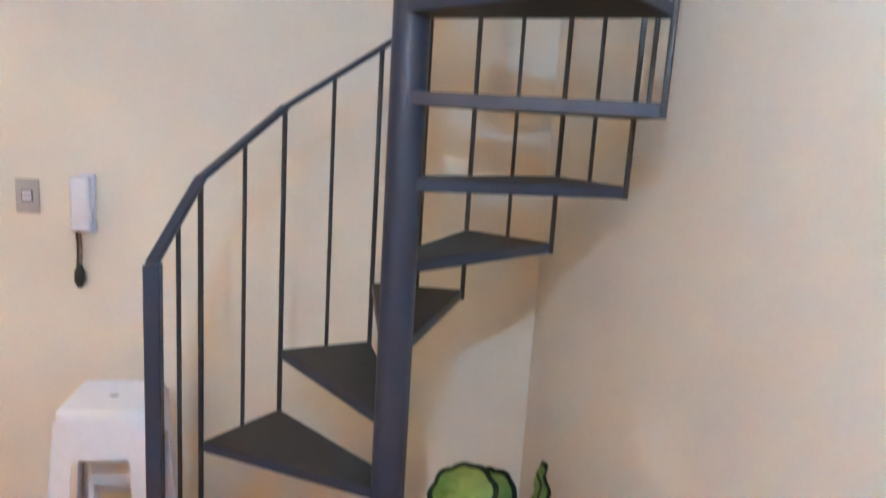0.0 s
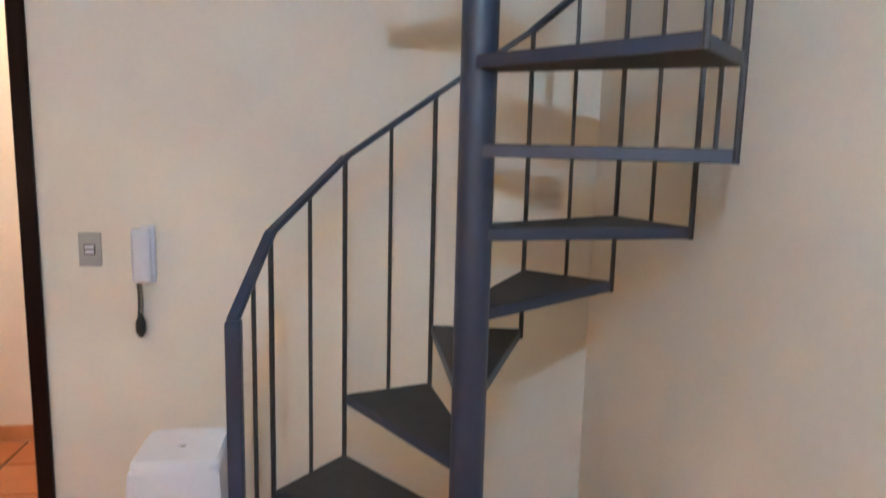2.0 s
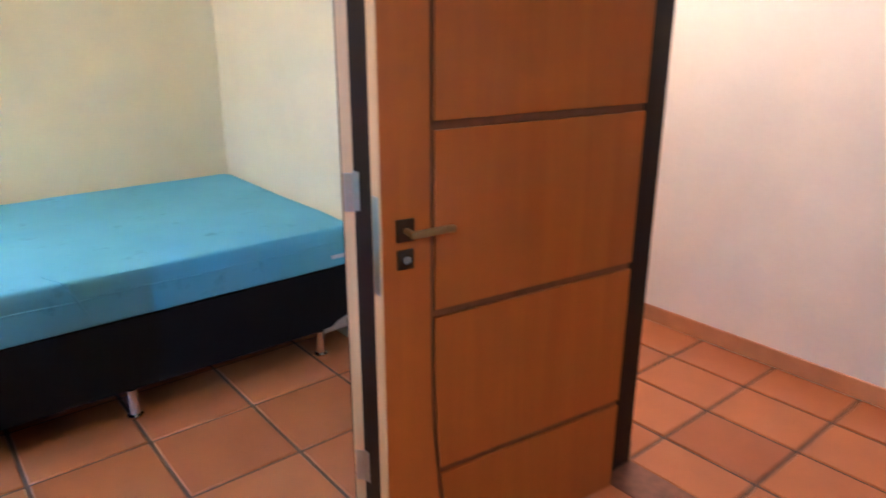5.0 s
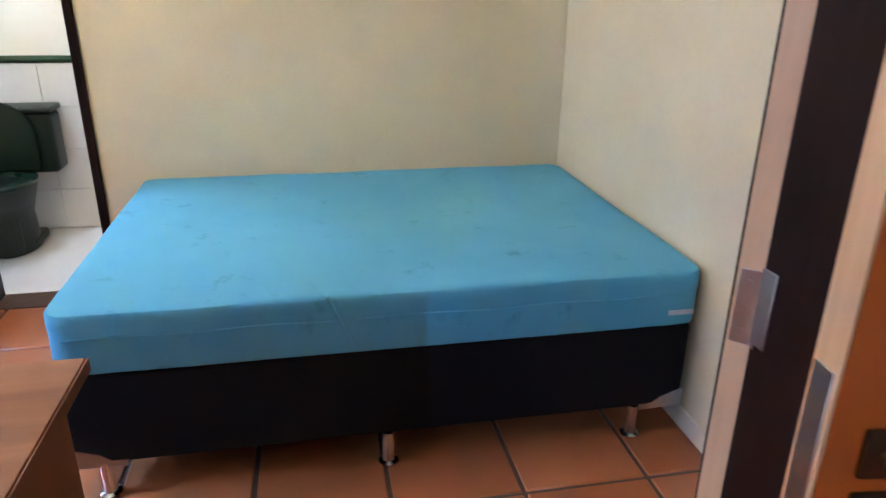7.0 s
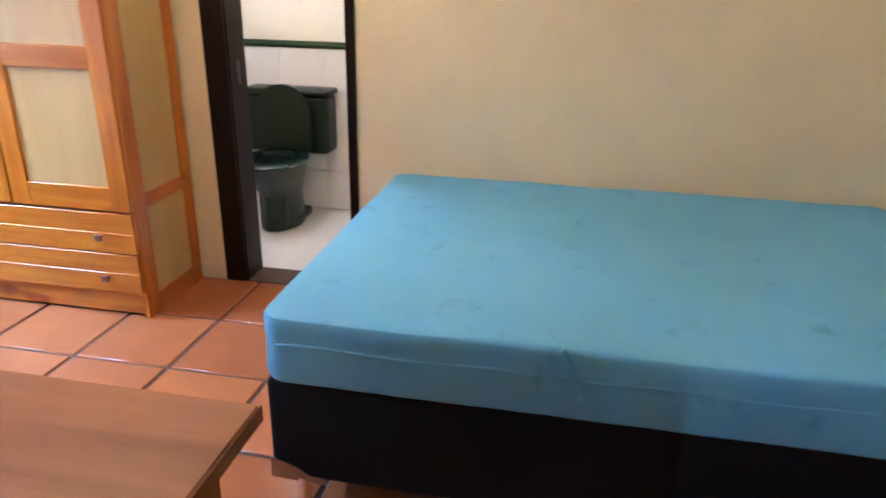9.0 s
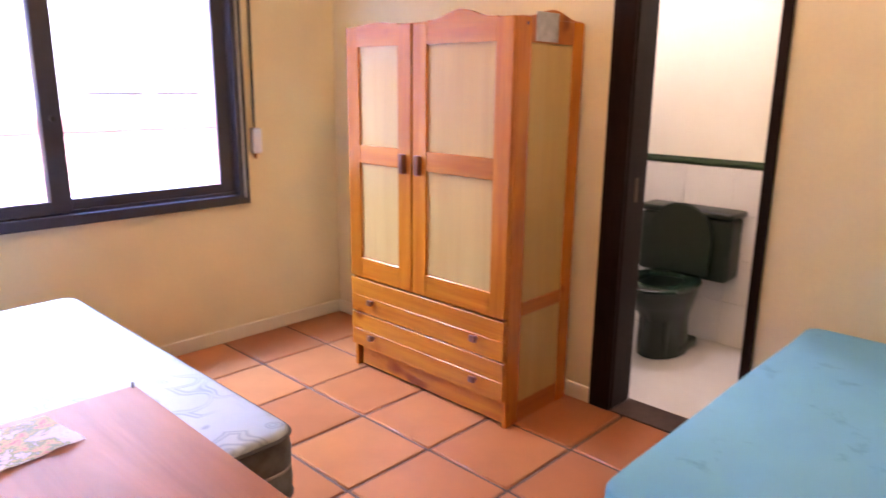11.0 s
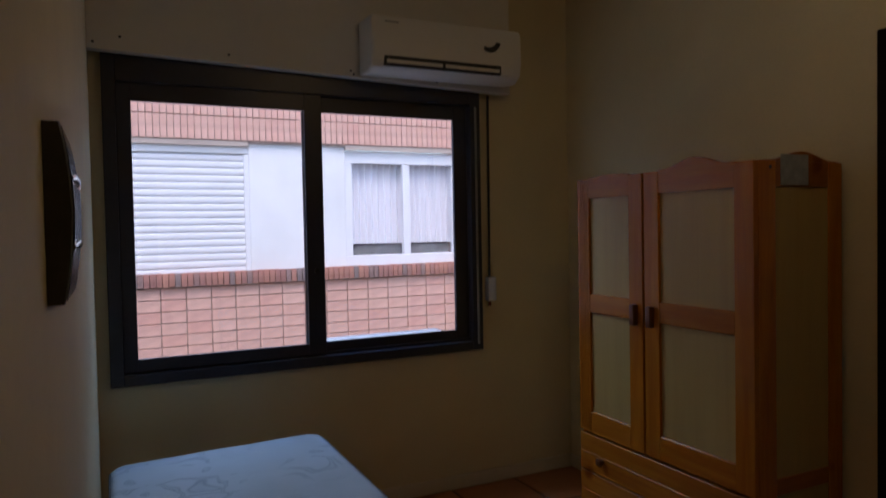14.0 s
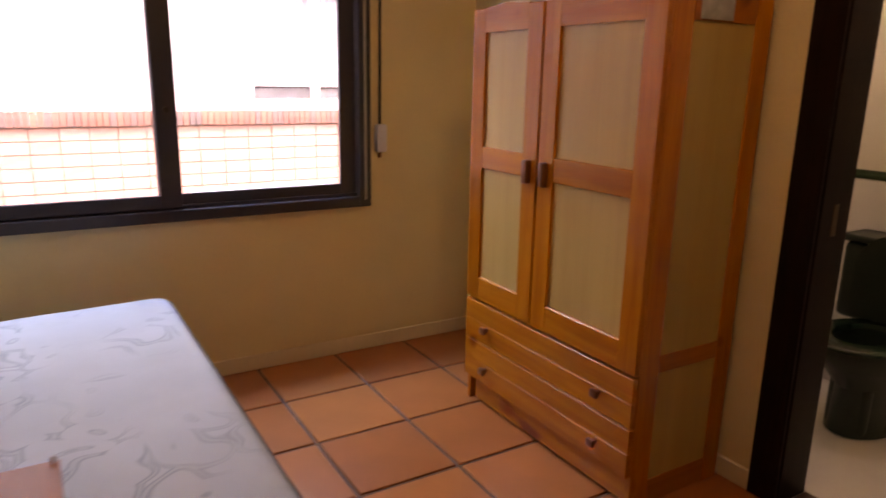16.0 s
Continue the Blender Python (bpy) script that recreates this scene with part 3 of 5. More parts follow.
# ---- window ----
def bedroom_window():
    win = thing("window_1", (1.55, -4.72, 0.76), "wide sliding window with dark bronze aluminium frame", "window", kind="structure")
    x0, x1, z0, z1, yf = 0.615, 2.48, 0.765, 2.185, -4.708
    top = 2.245
    part("window_frame", box((x0, YS + 0.001, z0), (x0 + 0.062, yf, top), 0.003, 1), M_ALU, win, smooth=False)
    part("window_frame", box((x1 - 0.055, YS + 0.001, z0), (x1, yf, top), 0.003, 1), M_ALU, win, smooth=False)
    part("window_frame", box((x0 + 0.062, YS - 0.10, z0), (x1 - 0.055, yf, z0 + 0.050), 0.003, 1), M_ALU, win, smooth=False)
    part("window_frame", box((x0 + 0.062, YS + 0.001, z1 - 0.075), (x1 - 0.055, yf, top), 0.003, 1), M_ALU, win, smooth=False)
    for a, b in (((x0, z0), (x0 + 0.062, z1 - 0.045)), ((x1 - 0.055, z0), (x1, z1 - 0.045)), ((x0 + 0.062, z1 - 0.075), (x1 - 0.055, z1 - 0.045))):
        part("outer_frame", box((max(a[0], 0.657), YS - 0.10, max(a[1], 0.822)), (min(b[0], 2.438), YS + 0.001, b[1])), M_ALU, win, smooth=False)
    part("track", box((x0 + 0.062, YS - 0.06, z0 + 0.050), (x1 - 0.055, yf - 0.030, z0 + 0.066), 0.002, 1), M_ALU, win, "raised sliding track", False)
    part("cord_guide", box((0.640, yf, 0.80), (0.652, yf + 0.008, 2.10), 0.002, 1), M_STEELG, win, "thin pale guide strip", False)
    for name, a, b, y in (("sash", 0.680, 1.595, -4.762), ("sash", 1.502, 2.425, -4.738)):
        s = 0.080
        low, high = z0 + 0.058, z1 - 0.070
        bm = bmesh.new()
        left = s if a < 1 else 0.088
        right = 0.088 if a < 1 else 0.060
        slab(bm, (a, y - 0.012, low), (a + left, y + 0.012, high), 0.003, 1)
        slab(bm, (b - right, y - 0.012, low), (b, y + 0.012, high), 0.003, 1)
        slab(bm, (a + left, y - 0.011, low), (b - right, y + 0.011, low + 0.056), 0.002, 1)
        slab(bm, (a + left, y - 0.011, high - 0.085), (b - right, y + 0.011, high), 0.002, 1)
        sash = part(name, bm, M_ALU, win, smooth=False)
        glass = part("pane", box((a + left - 0.004, y - 0.002, low + 0.052), (b - right + 0.004, y + 0.002, high - 0.081)), M_GLASS, sash, "clear glass pane", False)
        glass.visible_shadow = False
    part("latch", tube(bmesh.new(), [(1.545, -4.726, 1.24), (1.545, -4.716, 1.24)], 0.012, 12), M_BLACK, win, "small round black latch")
    return win


bedroom_window()
whole("window_sill_outer", box((0.62, -5.00, 0.76), (2.47, YS - 0.10, 0.80), 0.004, 1), M_RENDER, "pale outer window sill", "window sill", "structure", False)

# ---- outdoors ----
whole("ground", box((-250, -250, -3.4), (250, 250, -3.2)), M_GROUND, "plain grey paving between the houses", "ground", "structure", False)
FY = -8.40
house = thing("neighbour_house", (0.8, FY, -3.2), "neighbouring salmon brick house with white shutter and curtained window", "house")
bm = bmesh.new()
slab(bm, (-6, FY - 0.3, -3.2), (7, FY, 0.93))
slab(bm, (-6, FY - 0.3, 2.33), (7, FY, 3.4))
slab(bm, (-6, FY - 0.3, 0.93), (-1.12, FY, 2.33))
slab(bm, (2.95, FY - 0.3, 0.93), (7, FY, 2.33))
part("wall", bm, M_MORTAR, house, "mortar behind the brick facing", False)
part("infill_panel", box((0.20, FY - 0.25, 1.05), (1.20, FY - 0.03, 2.33), 0.004, 1), M_RENDER, house, "white rendered panel with grey stains", False)
part("lintel", box((-1.12, FY - 0.02, 2.295), (0.20, FY + 0.006, 2.345), 0.004, 1), M_LINTEL, house, smooth=False)
part("lintel", box((1.20, FY - 0.02, 2.295), (2.95, FY + 0.006, 2.345), 0.004, 1), M_LINTEL, house, smooth=False)
part("roof_edge", box((-6, FY - 0.5, 3.4), (7, FY + 0.12, 3.55), 0.01, 1), M_RENDER, house, smooth=False)
part("pilaster", box((-1.72, FY, -3.2), (-1.135, FY + 0.10, 3.4), 0.004, 1), M_BRICK, house, "salmon brick pilaster", False)
shutter = part("shutter", box((1.20, FY - 0.10, 1.03), (2.95, FY - 0.07, 2.30)), M_SLAT, house, "closed white roller shutter", False)
part("shutter_box", box((1.20, FY - 0.07, 2.225), (2.95, FY - 0.03, 2.297), 0.004, 1), M_RENDER, house, smooth=False)
part("shutter_rail", box((1.20, FY - 0.07, 1.03), (1.245, FY - 0.035, 2.225), 0.004, 1), M_SLAT, house, smooth=False)
for k in range(17):
    z = 1.035 + k * 0.070
    bm = extruded(bmesh.new(), [(FY - 0.07, z), (FY - 0.054, z + 0.006), (FY - 0.046, z + 0.030), (FY - 0.052, z + 0.056), (FY - 0.07, z + 0.064)], "x", 1.245, 2.95)
    part("slat", bm, M_SLAT, shutter)
# Near-black panel stands in for the darkness of the room behind.
far_win = part("window", box((-1.12, FY - 0.30, 1.03), (0.20, FY - 0.26, 2.30)), M_INDARK, house, "white framed sliding window with lace curtains", False)
bm = bmesh.new()
for a, b in (((-1.12, 1.05), (0.20, 1.172)), ((-1.12, 2.160), (0.20, 2.295)), ((0.118, 1.172), (0.20, 2.160)), ((-0.555, 1.172), (-0.468, 2.160)), ((-1.12, 1.172), (-1.075, 2.160))):
    slab(bm, (a[0], FY - 0.10, a[1]), (b[0], FY - 0.04, b[1]), 0.006, 1)
part("window_frame", bm, M_SLAT, far_win, smooth=False)
for a, b in ((-0.468, 0.118), (-1.075, -0.555)):
    bm = bmesh.new()
    cols, rows = 60, 2
    grid = []
    for i in range(cols + 1):
        x = a - 0.04 + (b - a + 0.08) * i / cols
        y = FY - 0.145 + 0.024 * math.sin(i * 0.95) + 0.008 * math.sin(i * 0.37 + 1)
        low = 1.285 + 0.010 * abs(math.sin(i * 0.8))
        grid.append([bm.verts.new((x, y + dy, z)) for dy in (0.0, 0.004) for z in (low, 2.25)])
    for p, q in zip(grid, grid[1:]):
        bm.faces.new((p[0], q[0], q[1], p[1]))
        bm.faces.new((p[2], p[3], q[3], q[2]))
        bm.faces.new((p[0], p[2], q[2], q[0]))
    part("curtain", bm, M_LACE, far_win, "white lace curtain")
    bm = bmesh.new()
    for i in range(int((b - a) / 0.03)):
        x = a + 0.03 * i
        for s in (-1, 1):
            tube(bm, [(x + 0.015 - s * 0.05, FY - 0.104, 1.172), (x + 0.015 + s * 0.05, FY - 0.104, 1.272)], 0.0014, 4)
    part("net", bm, M_SLAT, far_win, "white diamond safety net", False)

condenser = thing("air_condenser", (0.98, -5.22, 0.30), "white metal outdoor air conditioner unit on the wall", "air conditioner")
part("cabinet", box((0.60, -5.36, 0.27), (1.36, -5.04, 0.805), 0.02, 3), M_AC, condenser)
bm = bmesh.new()
for k in range(9):
    tube(bm, [(0.70, -5.365, 0.34 + k * 0.05), (1.10, -5.365, 0.34 + k * 0.05)], 0.004, 6)
part("grille", bm, M_GREYP, condenser)
for x in (0.70, 1.26):
    part("bracket", box((x - 0.02, -5.36, 0.235), (x + 0.02, -4.905, 0.268), 0.003, 1), M_STEELG, condenser)


# ---- spiral stair ----
SC, SR, A0, DA = (5.019, -0.876), 0.522, 153.0, 30.2
T1Z, RISE = 0.634, 0.1817


def rim(k, r=SR):
    a = radians(A0 - DA * k)
    return SC[0] + r * math.cos(a), SC[1] + r * math.sin(a)


def rail_z(k):
    return 1.3116 + 0.1835 * k


def spiral_stair():
    stair = thing("spiral_stair", (SC[0], SC[1], 0), "blue-grey steel spiral stair with dark treads and thin balusters", "staircase")
    part("pole", turned([(0.075, 0.0), (0.075, 0.008), (0.040, 0.010), (0.040, 4.2)], (SC[0], SC[1], 0), 28), M_STEEL, stair)
    for k in range(-2, 13):
        z = T1Z + RISE * (k - 1)
        if z > 2.95:
            break
        (ax, ay), (bx, by) = rim(k - 1), rim(k)
        d0 = Vector((ax - SC[0], ay - SC[1])).normalized()
        d1 = Vector((bx - SC[0], by - SC[1])).normalized()
        side0, side1 = Vector((-d0.y, d0.x)) * 0.036, Vector((d1.y, -d1.x)) * 0.036
        c = Vector(SC)
        inner0, inner1 = c + d0 * 0.02 + side0 * 0.9, c + d1 * 0.02 + side1 * 0.9
        outline = [tuple(inner0), (ax, ay), (bx, by), tuple(inner1)]
        tread = part("tread", prism(bmesh.new(), outline, z - 0.027, z - 0.003), M_STEEL, stair, smooth=False)
        mid = (Vector((ax, ay)) + Vector((bx, by)) + c) / 3
        inset = [tuple(mid + (Vector(p) - mid) * 0.975) for p in outline]
        part("tread_sheet", prism(bmesh.new(), inset, z - 0.003, z), M_TREAD, tread, "dark non-slip tread surface", False)
        # Dark sheet paints in the shade under the tread.
        part("under_sheet", prism(bmesh.new(), inset, z - 0.029, z - 0.027), M_TREAD, tread, "dark sheet for the shaded underside", False)
    def bar(k, z0, z1, r=0.0065):
        x, y = rim(k)
        part("baluster", tube(bmesh.new(), [(x, y, z0), (x, y, z1)], r, 8), M_BAR, stair)
    for k in range(0, 11):
        top = T1Z + RISE * (k - 1)
        bar(k, top - 0.03, rail_z(k), 0.007)
        x0, y0 = rim(k)
        x1, y1 = rim(k + 1)
        mx, my, mz = (x0 + x1) / 2, (y0 + y1) / 2, T1Z + RISE * k
        part("baluster", tube(bmesh.new(), [(mx, my, mz - 0.004), (mx, my, (rail_z(k) + rail_z(k + 1)) / 2)], 0.0056, 8), M_BAR, stair)
    px, py = rim(-0.86)
    part("newel_post", box((px - 0.017, py - 0.017, 0), (px + 0.017, py + 0.017, 1.150), 0.003, 1), M_STEEL, stair)
    nx, ny = rim(0)
    hx, hy = (px + nx) / 2, (py + ny) / 2
    part("baluster", tube(bmesh.new(), [(hx, hy, T1Z - RISE - 0.004), (hx, hy, (1.150 + rail_z(0)) / 2)], 0.0056, 8), M_BAR, stair)
    pts = [(px, py, 1.152)] + [(*rim(k), rail_z(k)) for k in range(0, 12)]
    for p, q in zip(pts, pts[1:]):
        d = Vector(q) - Vector(p)
        m = Matrix.Translation((Vector(p) + Vector(q)) / 2) @ d.to_track_quat("X", "Z").to_matrix().to_4x4()
        bm = box((-d.length / 2 - 0.006, -0.014, -0.006), (d.length / 2 + 0.006, 0.014, 0.008), 0.003, 1)
        bmesh.ops.transform(bm, matrix=m, verts=bm.verts)
        part("handrail", bm, M_STEEL, stair, smooth=False)
    return stair


spiral_stair()


# ---- living room things ----
def stool():
    cx, cy, h = 4.275, -0.40, 0.665
    st = thing("plastic_stool", (cx, cy, 0), "tall white plastic stool with an arched leg opening", "stool")
    a, b = 0.120, 0.165

    def ring(bm, s, z, r):
        out = []
        for qx, qy, w0 in ((1, 1, 0), (-1, 1, 90), (-1, -1, 180), (1, -1, 270)):
            for k in range(5):
                w = radians(w0 + k * 22.5)
                out.append(bm.verts.new((cx + qx * (s - r) + r * math.cos(w), cy + qy * (s - r) + r * math.sin(w), z)))
        return out
    bm = bmesh.new()
    rings = [ring(bm, a, h - 0.045, 0.03), ring(bm, a, h - 0.012, 0.03), ring(bm, a - 0.010, h, 0.026), ring(bm, a - 0.05, h + 0.001, 0.02), ring(bm, 0.014, h - 0.002, 0.010), ring(bm, 0.013, h - 0.012, 0.010)]
    for r0, r1 in zip(rings, rings[1:]):
        n = len(r0)
        for k in range(n):
            bm.faces.new((r0[k], r0[(k + 1) % n], r1[(k + 1) % n], r1[k]))
    part("seat", bm, M_PLASTIC, st)
    # Black disc supplies the darkness inside the seat's hole.
    part("hand_hole", turned([(0.013, h - 0.014), (0.013, h - 0.010)], (cx, cy, 0), 12), M_BLACK, st, "black disc for the dark of the round seat hole")
    # four aprons, each an arch between two spreading legs
    for side in range(4):
        bm = bmesh.new()
        def at(u, z):
            s = b + (a - b) * z / (h - 0.03)
            return u * s / a, s
        outline = [(-a, 0.0), (-a, h - 0.03), (a, h - 0.03), (a, 0.0), (a - 0.048, 0.0), (a - 0.050, h - 0.150), (a - 0.062, h - 0.138), (-(a - 0.062), h - 0.138), (-(a - 0.050), h - 0.150), (-(a - 0.048), 0.0)]
        rot = Matrix.Rotation(radians(90 * side), 3, "Z")
        quad = [(0, 1, 8, 9), (1, 2, 7, 8), (2, 3, 4, 5), (2, 5, 6, 7)]
        f, g = [], []
        for u, z in outline:
            uu, s = at(u, z)
            for lst, inset in ((f, 0.0), (g, 0.005)):
                p = rot @ Vector((uu, -(s - inset), 0))
                lst.append(bm.verts.new((cx + p.x, cy + p.y, z)))
        for face in quad:
            bm.faces.new([f[i] for i in face])
            bm.faces.new([g[i] for i in reversed(face)])
        n = len(f)
        for k in range(n):
            bm.faces.new((f[k], f[(k + 1) % n], g[(k + 1) % n], g[k]))
        part("leg_panel", bm, M_PLASTIC, st, smooth=False)
    bm = bmesh.new()
    slab(bm, (cx - 0.128, cy - 0.142, 0.285), (cx + 0.128, cy - 0.130, 0.325), 0.004, 2)
    part("brace", bm, M_PLASTIC, st)
    part("brace", box((cx - 0.128, cy + 0.130, 0.285), (cx + 0.128, cy + 0.142, 0.325), 0.004, 2), M_PLASTIC, st)
    inner = part("inner_panel", box((cx - 0.085, cy + 0.050, 0.355), (cx + 0.095, cy + 0.056, 0.500), 0.003, 1), M_PLASTIC, st, "ribbed inner panel")
    for z in (0.395, 0.425):
        part("rib", box((cx - 0.085, cy + 0.046, z), (cx + 0.095, cy + 0.050, z + 0.006), 0.001, 1), M_PLASTIC, inner)
    for x in (cx - 0.097, cx + 0.080):
        part("inner_leg", box((x, cy + 0.057, 0.0), (x + 0.017, cy + 0.085, 0.555), 0.003, 1), M_PLASTIC, st)
    part("inner_shelf", box((cx - 0.100, cy + 0.040, 0.555), (cx + 0.100, cy + 0.116, 0.570), 0.003, 1), M_PLASTIC, st)
    return st


stool()


def intercom():
    ic = thing("intercom", (4.07, -0.0, 1.06), "white wall intercom handset with black coiled cord", "intercom")
    part("base", box((4.058, -0.020, 1.062), (4.106, -0.0005, 1.254), 0.006), M_PLASTIC, ic)
    bm = box((4.038, -0.054, 1.066), (4.100, -0.026, 1.248), 0.012, 3)
    slab(bm, (4.042, -0.034, 1.205), (4.096, -0.018, 1.240), 0.006)
    slab(bm, (4.042, -0.034, 1.074), (4.096, -0.018, 1.108), 0.006)
    part("handset", bm, M_PLASTIC, ic)
    pts = []
    for i in range(220):
        u = i / 219
        z = 1.068 - 0.115 * u
        w = u * 2 * math.pi * 15
        pts.append((4.052 + 0.004 * math.sin(u * 3) + 0.0075 * math.cos(w), -0.022 + 0.0075 * math.sin(w), z))
    pts += [(4.054, -0.018, 0.945), (4.050, -0.014, 0.925)]
    part("cord", tube(bmesh.new(), pts, 0.0024, 5), M_BLACK, ic, "black coiled cord")
    bm = tube(bmesh.new(), [(4.052, -0.016, 0.955), (4.051, -0.016, 0.930), (4.051, -0.016, 0.900), (4.050, -0.014, 0.878)], [0.006, 0.016, 0.017, 0.007], 10)
    part("cord_loop", bm, M_BLACK, ic, "bunched end of the cord")
    ic.location.x += 0.012
    return ic


intercom()


def light_switch():
    sw = thing("light_switch", (3.913, 0, 1.12), "grey wall switch plate with two rocker slots", "light switch")
    part("plate", box((3.878, -0.010, 1.117), (3.948, -0.0005, 1.227), 0.003), M_GREYP, sw)
    part("rocker_frame", box((3.896, -0.0125, 1.156), (3.930, -0.009, 1.190), 0.001, 1), M_BLACK, sw)
    for z in (1.160, 1.176):
        part("rocker", box((3.899, -0.0145, z), (3.927, -0.012, z + 0.011), 0.001, 1), M_PLASTIC, sw)
    return sw


light_switch()


def potted_plant():
    cx, cy = 5.31, -0.66
    pl = thing("potted_plant", (cx, cy, 0), "potted plant with broad pale green dark-edged leaves", "plant")
    part("pot", turned([(0.085, 0), (0.115, 0.17), (0.122, 0.172), (0.122, 0.20), (0.108, 0.20), (0.10, 0.16)], (cx, cy, 0)), M_POT, pl)
    part("soil", turned([(0.10, 0.165), (0.02, 0.175)], (cx, cy, 0)), M_SOIL, pl)

    def leaf(centre, yaw, tilt, rx, rz, phase):
        """A cupped rounded blade with a scalloped dark rim, on its own stalk."""
        m = Matrix.Translation(centre) @ Matrix.Rotation(yaw, 4, "Z") @ Matrix.Rotation(tilt, 4, "X")
        n = 54

        def point(f, k):
            w = 2 * math.pi * k / n
            r = f * (1 + (0.085 * abs(math.sin(4.5 * w + phase)) + 0.03 * math.sin(2 * w + phase)) * f)
            return m @ Vector((rx * r * math.cos(w), -0.03 * f * f + 0.006 * f * math.sin(6 * w + phase), rz * r * math.sin(w)))
        core, edge = bmesh.new(), bmesh.new()
        for bm, fs in ((core, (0.06, 0.35, 0.62, 0.86)), (edge, (0.84, 0.93, 1.0))):
            rings = [[bm.verts.new(point(f, k)) for k in range(n)] for f in fs]
            for p, q in zip(rings, rings[1:]):
                for k in range(n):
                    bm.faces.new((p[k], p[(k + 1) % n], q[(k + 1) % n], q[k]))
            if bm is core:
                bm.faces.new(rings[0])
            bmesh.ops.solidify(bm, geom=list(bm.faces), thickness=0.003)
        blade = part("leaf", core, M_LEAFG, pl, "pale green leaf with a dark wavy edge")
        part("leaf_edge", edge, M_LEAFD, blade)
        foot, tip = Vector((cx, cy, 0.17)), m @ Vector((0, 0.004, -rz * 0.3))
        bend = (foot + tip) / 2 + Vector((0.25 * (tip.x - cx), 0.25 * (tip.y - cy), 0.03))
        part("stalk", tube(bmesh.new(), [foot, bend, tip], 0.005, 6), M_LEAFG, pl)
    leaf((5.235, -0.72, 0.515), -0.10, -0.25, 0.088, 0.084, 0.4)
    leaf((5.440, -0.70, 0.510), 1.15, -0.20, 0.070, 0.072, 1.9)
    leaf((5.335, -0.60, 0.430), 0.25, -0.55, 0.080, 0.078, 1.1)
    leaf((5.270, -0.56, 0.390), 2.70, -0.45, 0.070, 0.070, 2.6)


potted_plant()


def ceiling_fixture(x, y, z, label):
    f = thing("ceiling_lamp", (x, y, CEIL), label, "lamp", "ceiling lamps")
    part("canopy", turned([(0.055, CEIL - 0.03), (0.06, CEIL - 0.001)], (x, y, 0), 20), M_PLASTIC, f)
    part("stem", tube(bmesh.new(), [(x, y, z + 0.13), (x, y, CEIL - 0.025)], 0.008, 8), M_PLASTIC, f)
    shade_bm = turned([(0.13, z + 0.075), (0.125, z + 0.095), (0.05, z + 0.135), (0.02, z + 0.14)], (x, y, 0), 24)
    part("shade", shade_bm, M_PLASTIC, f)
    return f


# Fixture added above the warm fill, out of view.
ceiling_fixture(3.55, -3.85, 2.45, "unseen small white ceiling lamp in the living room")
ceiling_fixture(4.64, -2.75, 2.28, "unseen small white ceiling lamp in the living room")
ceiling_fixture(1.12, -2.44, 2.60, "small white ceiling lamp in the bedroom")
ceiling_fixture(2.35, 0.62, 2.60, "small white ceiling lamp in the corridor")
ceiling_fixture(-0.56, -3.06, 2.45, "small white ceiling lamp in the bathroom")


